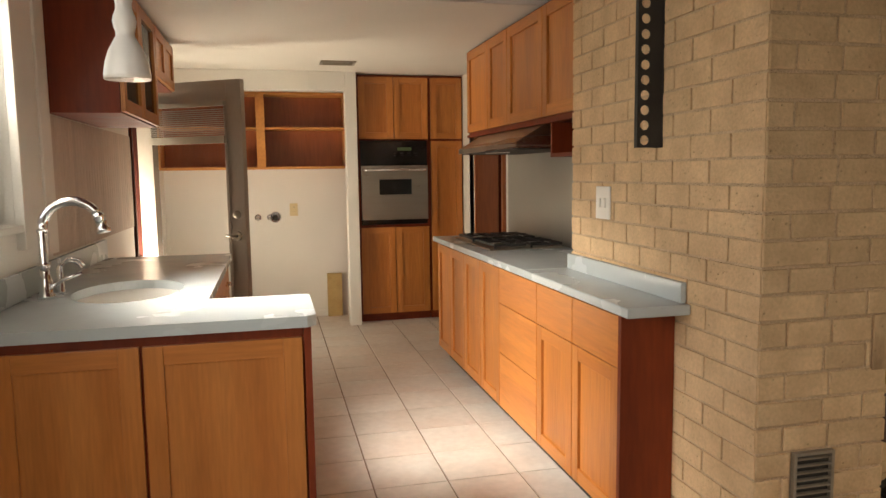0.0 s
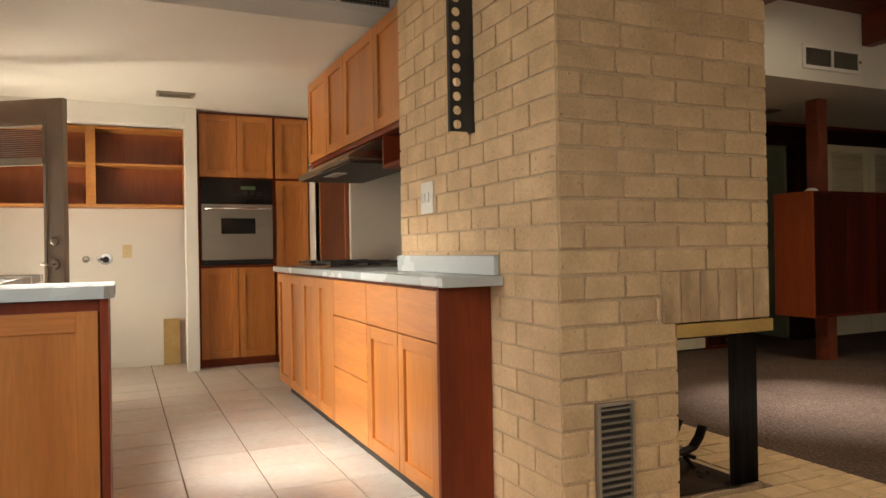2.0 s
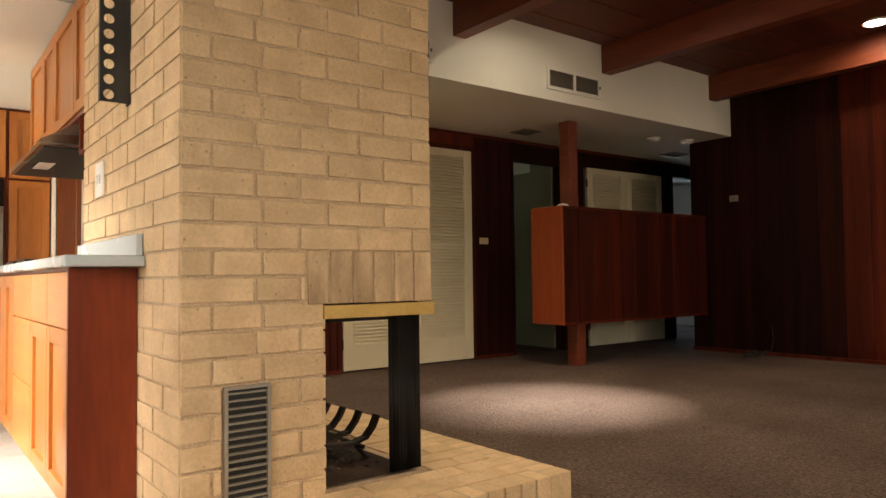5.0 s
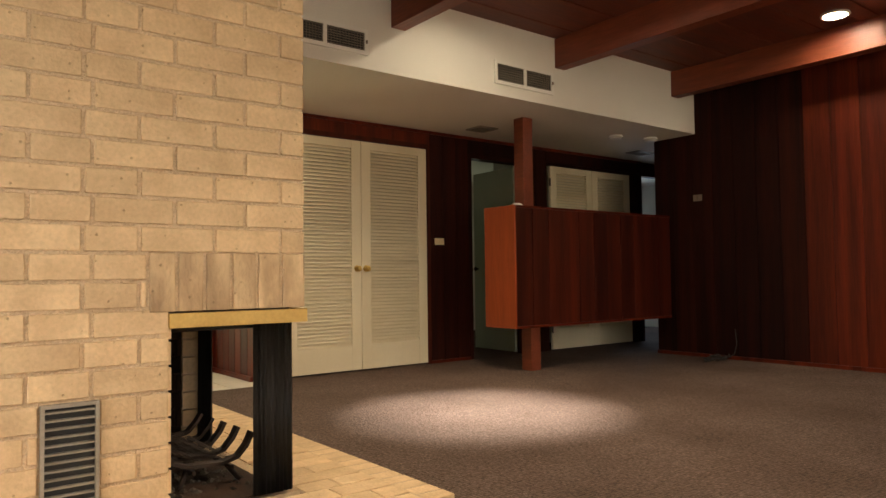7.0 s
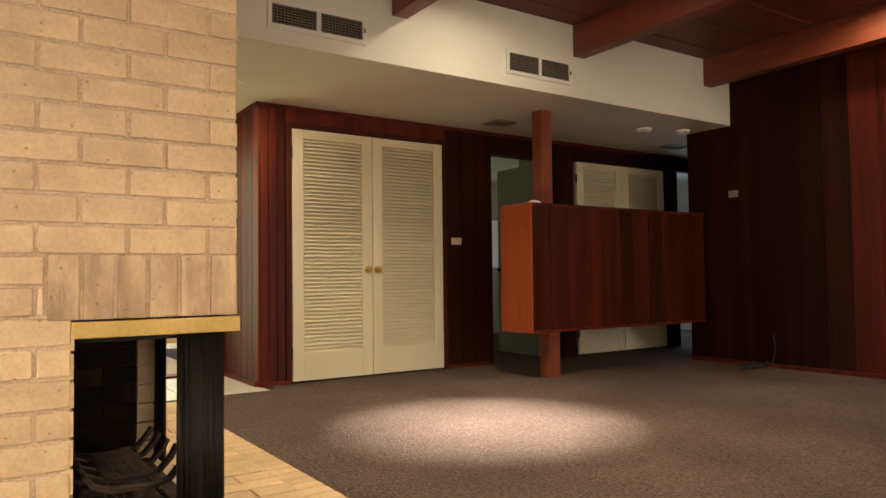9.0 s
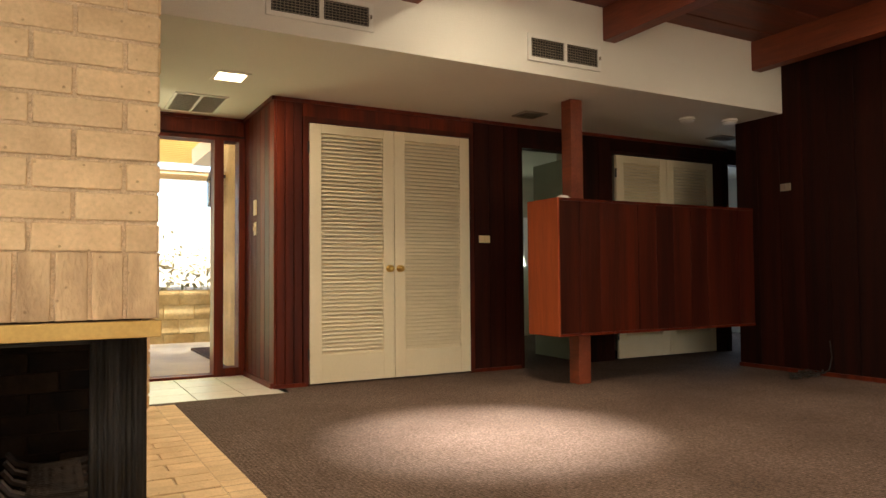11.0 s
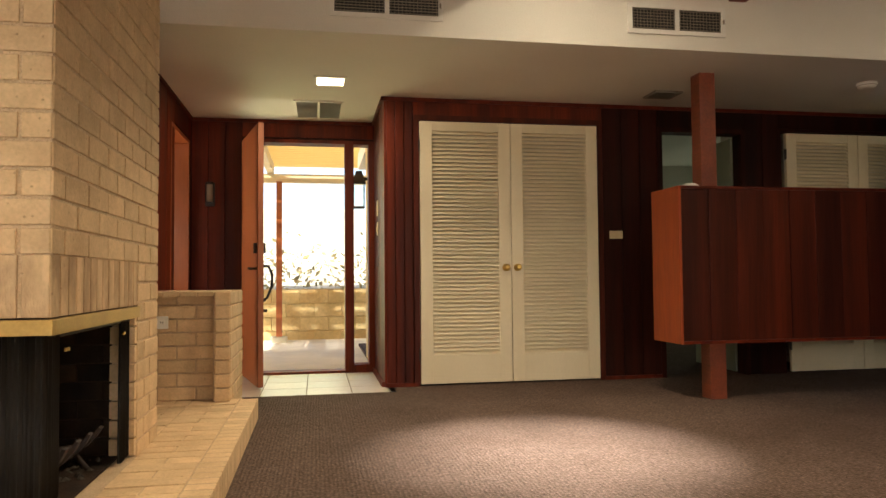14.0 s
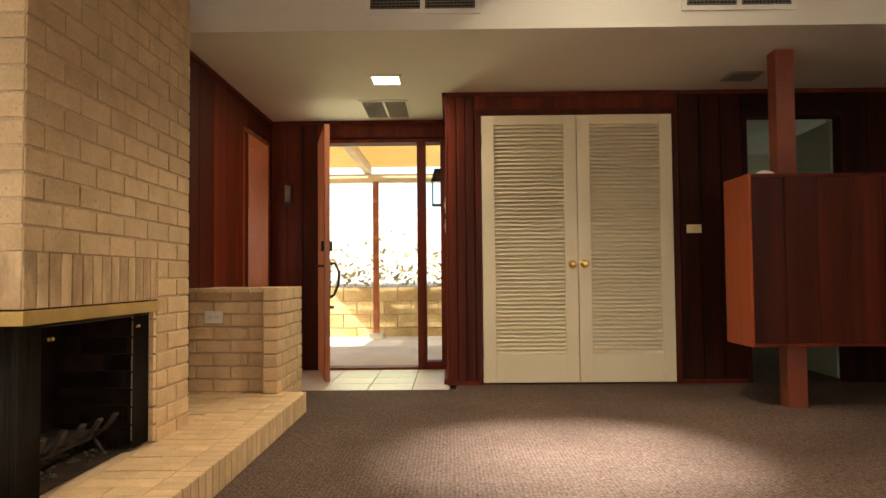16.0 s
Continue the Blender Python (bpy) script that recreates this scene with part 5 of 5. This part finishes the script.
part("window_frame", boxes((10.92, 10.97, 5.7, 5.75, 0.5, 1.7), (10.92, 10.97, 6.95, 7.0, 0.5, 1.7), (10.92, 10.97, 5.75, 6.95, 0.5, 0.55), (10.92, 10.97, 5.75, 6.95, 1.65, 1.7), (10.92, 10.97, 6.33, 6.37, 0.55, 1.65)), "vinyl", w5)
part("pane", boxes((10.945, 10.95, 5.75, 6.95, 0.55, 1.65)), "clear", w5).visible_shadow = False

# hanging divider cabinet on its post
hc = thing("hanging_divider_cabinet", (6.55, 4.2, 0.36), "red-brown wood cabinet hung on a post between living room and hall", "cabinet")
HC0, HC1, HF, HBk, Hb, Ht = 5.43, 7.69, 4.06, 4.45, 0.385, 1.455
part("body", boxes((HC0 + 0.02, HC1, HF + 0.02, HBk, Hb + 0.02, Ht - 0.02)), "dark_shaded_wood", hc)
part("end_panel", boxes((HC0, HC0 + 0.02, HF, HBk, Hb, Ht), bevel=0.002), "endpanel", hc, "orange-red end panel, colour brightened for missing light")
part("top_board", boxes((HC0 + 0.02, HC1, HF + 0.001, HBk, Ht - 0.02, Ht)), "redwood", hc)
part("bottom_board", boxes((HC0 + 0.02, HC1, HF + 0.001, HBk, Hb, Hb + 0.02)), "redwood", hc)
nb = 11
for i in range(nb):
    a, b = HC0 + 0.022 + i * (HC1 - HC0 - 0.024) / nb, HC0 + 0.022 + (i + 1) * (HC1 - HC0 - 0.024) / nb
    # front boards coloured darker than the end, as their side is dimmer
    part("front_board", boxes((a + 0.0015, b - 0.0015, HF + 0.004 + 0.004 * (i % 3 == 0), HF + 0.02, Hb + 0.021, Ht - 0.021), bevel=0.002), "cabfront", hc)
post = thing("divider_post", (5.75, 4.2, 0), "square red-brown wood post from floor to ceiling through the cabinet", "post")
part("upper_post", boxes((5.68, 5.80, 4.19, 4.31, Ht + 0.001, CEIL), bevel=0.004), "beam", post)
part("lower_post", boxes((5.68, 5.80, 4.13, 4.25, 0, Hb - 0.001), bevel=0.004), "beam", post)
bm = bmesh.new()
bmesh.ops.create_uvsphere(bm, u_segments=20, v_segments=10, radius=0.075)
for v in bm.verts:
    v.co = Vector((v.co.x * 0.9 + 5.60, v.co.y * 0.7 + 4.2, max(v.co.z, 0) * 0.5 + Ht + 0.001))
for f in bm.faces:
    f.smooth = True
solid("white_bundle", bm, "plastic", "small white rounded bundle on the hanging cabinet", "bundle")
cb = bmesh.new()
crng = random.Random(3)
for j in range(9):
    ca, cr_, ph = 7.32 + 0.045 * j, crng.uniform(0.06, 0.12), crng.random() * 6
    pts = [(ca + cr_ * math.cos(a), 3.44 + 0.7 * cr_ * math.sin(a + 0.3 * ph) + 0.02 * math.sin(ph), 0.012 + 0.007 * (j % 5) + 0.008 * (1 + math.sin(3 * a + ph))) for a in [2 * math.pi * k / 18 for k in range(19)]]
    tube(pts, 0.006, 6, cb)
tube([(7.58, 3.40, 0.015), (7.67, 3.36, 0.06), (7.68, 3.34, 0.16), (7.675, 3.35, 0.30)], 0.005, 6, cb)
solid("coiled_cable", cb, "black", "tangle of black cable on the carpet at the panelled wall", "cable")


# ---- ceiling fixtures ----
def wall_register(x0, x1, z0, z1):
    t = thing("wall_vent", ((x0 + x1) / 2, SOF, z0), "white framed double supply grille high on the drop face", "vent", "supply grilles")
    y = SOF
    f, m = 0.028, (x0 + x1) / 2
    part("frame", boxes((x0, x1, y - 0.014, y, z0, z0 + f), (x0, x1, y - 0.014, y, z1 - f, z1), (x0, x0 + f, y - 0.014, y, z0 + f, z1 - f), (x1 - f, x1, y - 0.014, y, z0 + f, z1 - f), (m - 0.014, m + 0.014, y - 0.014, y, z0 + f, z1 - f)), "white", t)
    part("backing", boxes((x0 + f, x1 - f, y - 0.003, y - 0.001, z0 + f, z1 - f)), "black", t)
    n = 7
    hs = mesh_of("slat", boxes((-(x1 - x0) / 2 + f, (x1 - x0) / 2 - f, -0.006, 0, -0.0012, 0.0012)), "grille")
    for i in range(n):
        piece("slat", hs, (m, y - 0.004, z0 + f + (i + 0.5) * (z1 - z0 - 2 * f) / n), t)
    vs = mesh_of("fin", boxes((-0.001, 0.001, -0.004, 0, z0 + f - z0, z1 - f - z0)), "grille")
    k = int((x1 - x0 - 2 * f) / 0.022)
    for i in range(k):
        piece("fin", vs, (x0 + f + (i + 0.5) * (x1 - x0 - 2 * f) / k, y - 0.009, z0), t)
    part("lever", boxes((x1 - 0.02, x1 - 0.014, y - 0.03, y - 0.014, (z0 + z1) / 2 - 0.012, (z0 + z1) / 2 + 0.012)), "grille", t)


wall_register(3.105, 3.772, 2.367, 2.545)
wall_register(4.945, 5.607, 2.365, 2.555)
wall_register(0.93, 1.60, 2.367, 2.545)


def ceiling_register(x0, x1, y0, y1, mat, label, lever=False, n=8):
    t = thing("ceiling_vent", ((x0 + x1) / 2, (y0 + y1) / 2, CEIL), label, "vent", "ceiling vents")
    f, z = 0.02, CEIL
    part("frame", boxes((x0, x1, y0, y0 + f, z - 0.012, z), (x0, x1, y1 - f, y1, z - 0.012, z), (x0, x0 + f, y0 + f, y1 - f, z - 0.012, z), (x1 - f, x1, y0 + f, y1 - f, z - 0.012, z)), mat, t)
    part("backing", boxes((x0 + f, x1 - f, y0 + f, y1 - f, z - 0.002, z - 0.0005)), "black", t)
    s = mesh_of("slat", boxes((-(x1 - x0) / 2 + f, (x1 - x0) / 2 - f, -0.008, 0.008, -0.001, 0.001)), mat)
    for i in range(n):
        piece("slat", s, ((x0 + x1) / 2, y0 + f + (i + 0.5) * (y1 - y0 - 2 * f) / n, z - 0.008), t, (0.5, 0, 0))
    return t


t = ceiling_register(2.85, 3.25, 5.37, 5.98, "white", "white return air grille in the foyer ceiling", n=18)
part("bar", boxes((3.04, 3.06, 5.39, 5.96, CEIL - 0.014, CEIL - 0.001)), "white", t)
ceiling_register(5.60, 5.83, 4.68, 4.90, "grille", "dark square vent in the hall ceiling")
ceiling_register(8.0, 8.3, 4.65, 4.85, "grille", "small vent in the far hall ceiling")
ceiling_register(0.42, 0.70, 5.80, 5.98, "grille", "small ceiling vent in the kitchen")
for x, y in ((7.09, 4.27), (7.50, 4.14)):
    t = thing("smoke_detector", (x, y, CEIL), "round white smoke detector on the hall ceiling", "smoke detector", "smoke detectors")
    part("body", tube([(x, y, CEIL), (x, y, CEIL - 0.02), (x, y, CEIL - 0.035), (x, y, CEIL - 0.04)], [0.07, 0.07, 0.055, 0.03], 22), "plastic", t)
    part("ring", tube([(x, y, CEIL - 0.02), (x, y, CEIL - 0.024)], [0.0715, 0.0715], 22), "grille", t)
t = thing("foyer_ceiling_light", (3.13, 4.78, CEIL), "square recessed foyer ceiling light, lit", "ceiling light")
part("trim", boxes((3.01, 3.25, 4.655, 4.68, CEIL - 0.01, CEIL), (3.01, 3.25, 4.88, 4.905, CEIL - 0.01, CEIL), (3.01, 3.035, 4.68, 4.88, CEIL - 0.01, CEIL), (3.225, 3.25, 4.68, 4.88, CEIL - 0.01, CEIL)), "white", t)
part("diffuser", boxes((3.035, 3.225, 4.68, 4.88, CEIL - 0.006, CEIL - 0.001)), "lit", t)
# the last can is the unseen one added for fill light
for cx, cy in CANS:
    t = thing("recessed_can_light", (cx, cy, DECK), "round recessed can light in the board ceiling, lit", "ceiling light", "recessed can lights")
    bm = bmesh.new()
    bmesh.ops.create_circle(bm, cap_ends=True, segments=28, radius=0.085)
    for v in bm.verts:
        v.co = Vector((v.co.x + cx, v.co.y + cy, DECK - 0.006))
    part("lamp_disc", bm, "candisc", t)
    part("trim_ring", tube([(cx + 0.095 * math.cos(a), cy + 0.095 * math.sin(a), DECK - 0.008) for a in [2 * math.pi * k / 28 for k in range(29)]], 0.012, 8, cap=False), "white", t)

# ---- foyer and front door ----
structure("front_door_frame", boxes((2.41, 2.45, YF - 0.03, YF + 0.14, 0, 2.10), (3.285, 3.365, YF - 0.03, YF + 0.14, 0, 2.10), (3.50, 3.56, YF - 0.03, YF + 0.14, 0, 2.10), (2.45, 3.285, YF - 0.03, YF + 0.14, 2.07, 2.10), (3.365, 3.50, YF - 0.03, YF + 0.14, 2.07, 2.10), (3.365, 3.50, YF - 0.03, YF + 0.14, 0.0, 0.07), (2.45, 3.285, YF - 0.02, YF + 0.14, 0.0, 0.02)), "redwood", "dark red wood front door frame with sidelight", "door frame")
sidel = structure("window_3", boxes((3.366, 3.499, YF + 0.05, YF + 0.055, 0.071, 2.069)), "clear", "narrow clear glass sidelight beside the front door", "window")
sidel.visible_shadow = False
fd = thing("front_door", (0, 0, 0), "orange-red wood front door with dark iron handle set, standing open", "door")
part("door_leaf", boxes((0, 0.84, -0.022, 0.022, 0.015, 2.07), bevel=0.003), "doorwood", fd)
for z in (0.25, 1.05, 1.8):
    part("hinge", tube([(0.0, 0.026, z), (0.0, 0.026, z + 0.09)], 0.008, 8), "brass", fd)
for s in (1, -1):
    part("deadbolt", boxes((0.75, 0.81, min(s * 0.022, s * 0.045), max(s * 0.022, s * 0.045), 1.05, 1.13), bevel=0.006), "black", fd)
part("handle_plate", boxes((0.755, 0.805, 0.022, 0.03, 0.66, 0.98), bevel=0.004), "black", fd)
part("pull", tube([(0.78, 0.03, 0.95), (0.78, 0.07, 0.95), (0.78, 0.10, 0.88), (0.78, 0.095, 0.79), (0.78, 0.06, 0.70), (0.78, 0.03, 0.68)], [0.012, 0.011, 0.011, 0.011, 0.01, 0.013], 10), "black", fd)
part("lever", tube([(0.78, -0.022, 0.93), (0.78, -0.07, 0.93), (0.70, -0.07, 0.935)], 0.010, 8), "black", fd)
part("lower_latch", tube([(0.78, 0.022, 0.60), (0.78, 0.06, 0.60)], 0.012, 8), "black", fd)
fd.matrix_world = Matrix.Translation((2.40, 6.115, 0)) @ Matrix.Rotation(math.atan2(5.30 - 6.115, 2.605 - 2.40), 4, 'Z')
sc = thing("wall_sconce", (2.11, YF - 0.02, 1.6), "small dark metal and glass wall sconce", "sconce")
part("back_plate", boxes((2.07, 2.15, YF - 0.03, YF - 0.019, 1.49, 1.70), bevel=0.003), "black", sc)
part("glass_tube", tube([(2.11, YF - 0.06, 1.53), (2.11, YF - 0.06, 1.68)], 0.028, 14), "grille", sc)
part("cap", tube([(2.11, YF - 0.06, 1.68), (2.11, YF - 0.06, 1.70)], 0.032, 14), "black", sc)

# ---- outside the front door ----
ground = structure("ground", boxes((-60, 60, 7.2, 80, -0.3, -0.06), (-60, XL - 0.16, -40, 7.2, -0.3, -0.06), (11.05, 60, -40, 7.2, -0.3, -0.06), (XL - 0.16, 11.05, -40, YB - 0.16, -0.3, -0.06)), "earth", "dry earth ground outside", "ground")
structure("pavement", boxes((0.0, 6.0, YF + 0.14, 10.15, -0.2, -0.03)), "concrete", "pale sunlit concrete entry patio", "pavement")
bw = structure("wall_garden", boxes((-8, 12, 10.17, 10.4, -0.1, 0.70)), "block", "tan block retaining wall beyond the patio", "wall")
pr = thing("patio_roof", (2.8, 8.3, 2.3), "pale timber patio roof with boards on rafters", "roof")
for x in (0.6, 2.35, 4.1):
    part("rafter", boxes((x, x + 0.09, YF + 0.15, 10.0, 2.34, 2.47)), "patio", pr)
part("edge_beam", boxes((0.0, 6.0, 9.85, 9.97, 2.21, 2.33)), "patio", pr)
rb = mesh_of("roof_board", boxes((0.0, 6.0, 0.0, 0.120, 0, 0.004)), "roofpanel")
for i in range(28):
    piece("roof_board", rb, (0, YF + 0.16 + i * 0.138, 2.475), pr)
pp = thing("patio_post", (2.52, 9.8, -0.03), "slim brown patio post on a concrete foot", "post")
part("shaft", boxes((2.48, 2.56, 9.76, 9.84, 0.05, 2.21)), "doorwood", pp)
part("foot", boxes((2.41, 2.63, 9.69, 9.91, -0.03, 0.05), bevel=0.01), "concrete", pp)
ln = thing("porch_lantern", (3.46, 7.0, 1.6), "black metal and glass porch lantern", "lantern")
part("cage", boxes((3.40, 3.41, 6.94, 6.95, 1.58, 1.82), (3.51, 3.52, 6.94, 6.95, 1.58, 1.82), (3.40, 3.41, 7.05, 7.06, 1.58, 1.82), (3.51, 3.52, 7.05, 7.06, 1.58, 1.82), (3.40, 3.52, 6.94, 7.06, 1.57, 1.585)), "black", ln)
part("roof", prism([(3.39, 1.82), (3.53, 1.82), (3.49, 1.95), (3.43, 1.95)], 'y', 6.93, 7.07), "black", ln)
part("glass", boxes((3.412, 3.508, 6.952, 7.048, 1.59, 1.815)), "smoked", ln)
structure("wall_outside_return", boxes((3.56, 3.68, YF + 0.15, 7.4, 0, 2.34)), "block", "tan outside return wall beside the front door", "wall")
hd_ = part("bracket", boxes((3.50, 3.56, 6.98, 7.02, 1.86, 1.89)), "black", ln)
# block courses of the garden wall
gb = mesh_of("block", boxes((-0.195, 0.195, -0.02, 0.02, -0.095, 0.095), bevel=0.006), "block")
for r in range(4):
    for c in range(16):
        piece("block", gb, (-0.4 + c * 0.4 + 0.2 * (r % 2), 10.16, 0.0 + r * 0.198), bw)
# planted bank behind the wall
bm = bmesh.new()
rng = random.Random(11)
for i in range(2600):
    p = Vector((rng.uniform(-2, 9), 10.45 + rng.random() ** 2 * 2.5, 0))
    p.z = 0.68 + rng.random() ** 2 * (0.28 + 0.25 * math.sin(p.x * 3) ** 2) + (p.y - 10.45) * 0.25
    s = rng.uniform(0.03, 0.075)
    a, b = Vector((rng.uniform(-1, 1), rng.uniform(-1, 1), rng.uniform(-1, 1))).normalized(), Vector((rng.uniform(-1, 1), rng.uniform(-1, 1), rng.uniform(-1, 1))).normalized()
    v = [bm.verts.new(p + q) for q in (a * s, b * s * 0.5, -a * s, -b * s * 0.5)]
    bm.faces.new(v)
solid("shrubs", bm, "leaf", "pale sunlit shrubs along the top of the garden wall", "shrubs", kind="stuff")
bank = structure("backdrop_bank", prism([(10.42, 0.66), (13.0, 1.0), (22.0, 3.0), (22.0, 0.0), (10.42, 0.0)], 'x', -20, 26), "earth", "pale sunlit earth bank behind the garden wall", "bank")

# ---- floor tiles ----
TS = 0.335
tm = mesh_of("tile", boxes((-TS / 2 + 0.004, TS / 2 - 0.004, -TS / 2 + 0.004, TS / 2 - 0.004, -0.008, 0.0), bevel=0.002), "tile")
for i in range(-5, 4):
    for j in range(-11, 13):
        x, y = 0.725 + (i + 0.5) * TS, 3.31 + (j + 0.5) * TS
        if y < 6.9 and x > XL + 0.05 and (x < 1.38 or y > 5.1) and x < 1.9 and not (x < -0.35 and 2.8 < y < 4.2):
            piece("tile", tm, (x, y, 0.0), floor_k)
for i in range(5):
    for j in range(4):
        x, y = 1.97 + (i + 0.5) * TS, 4.96 + (j + 0.5) * TS
        if x < 3.6:
            piece("tile", tm, (x - 0.02, y, 0.0), floor_f)
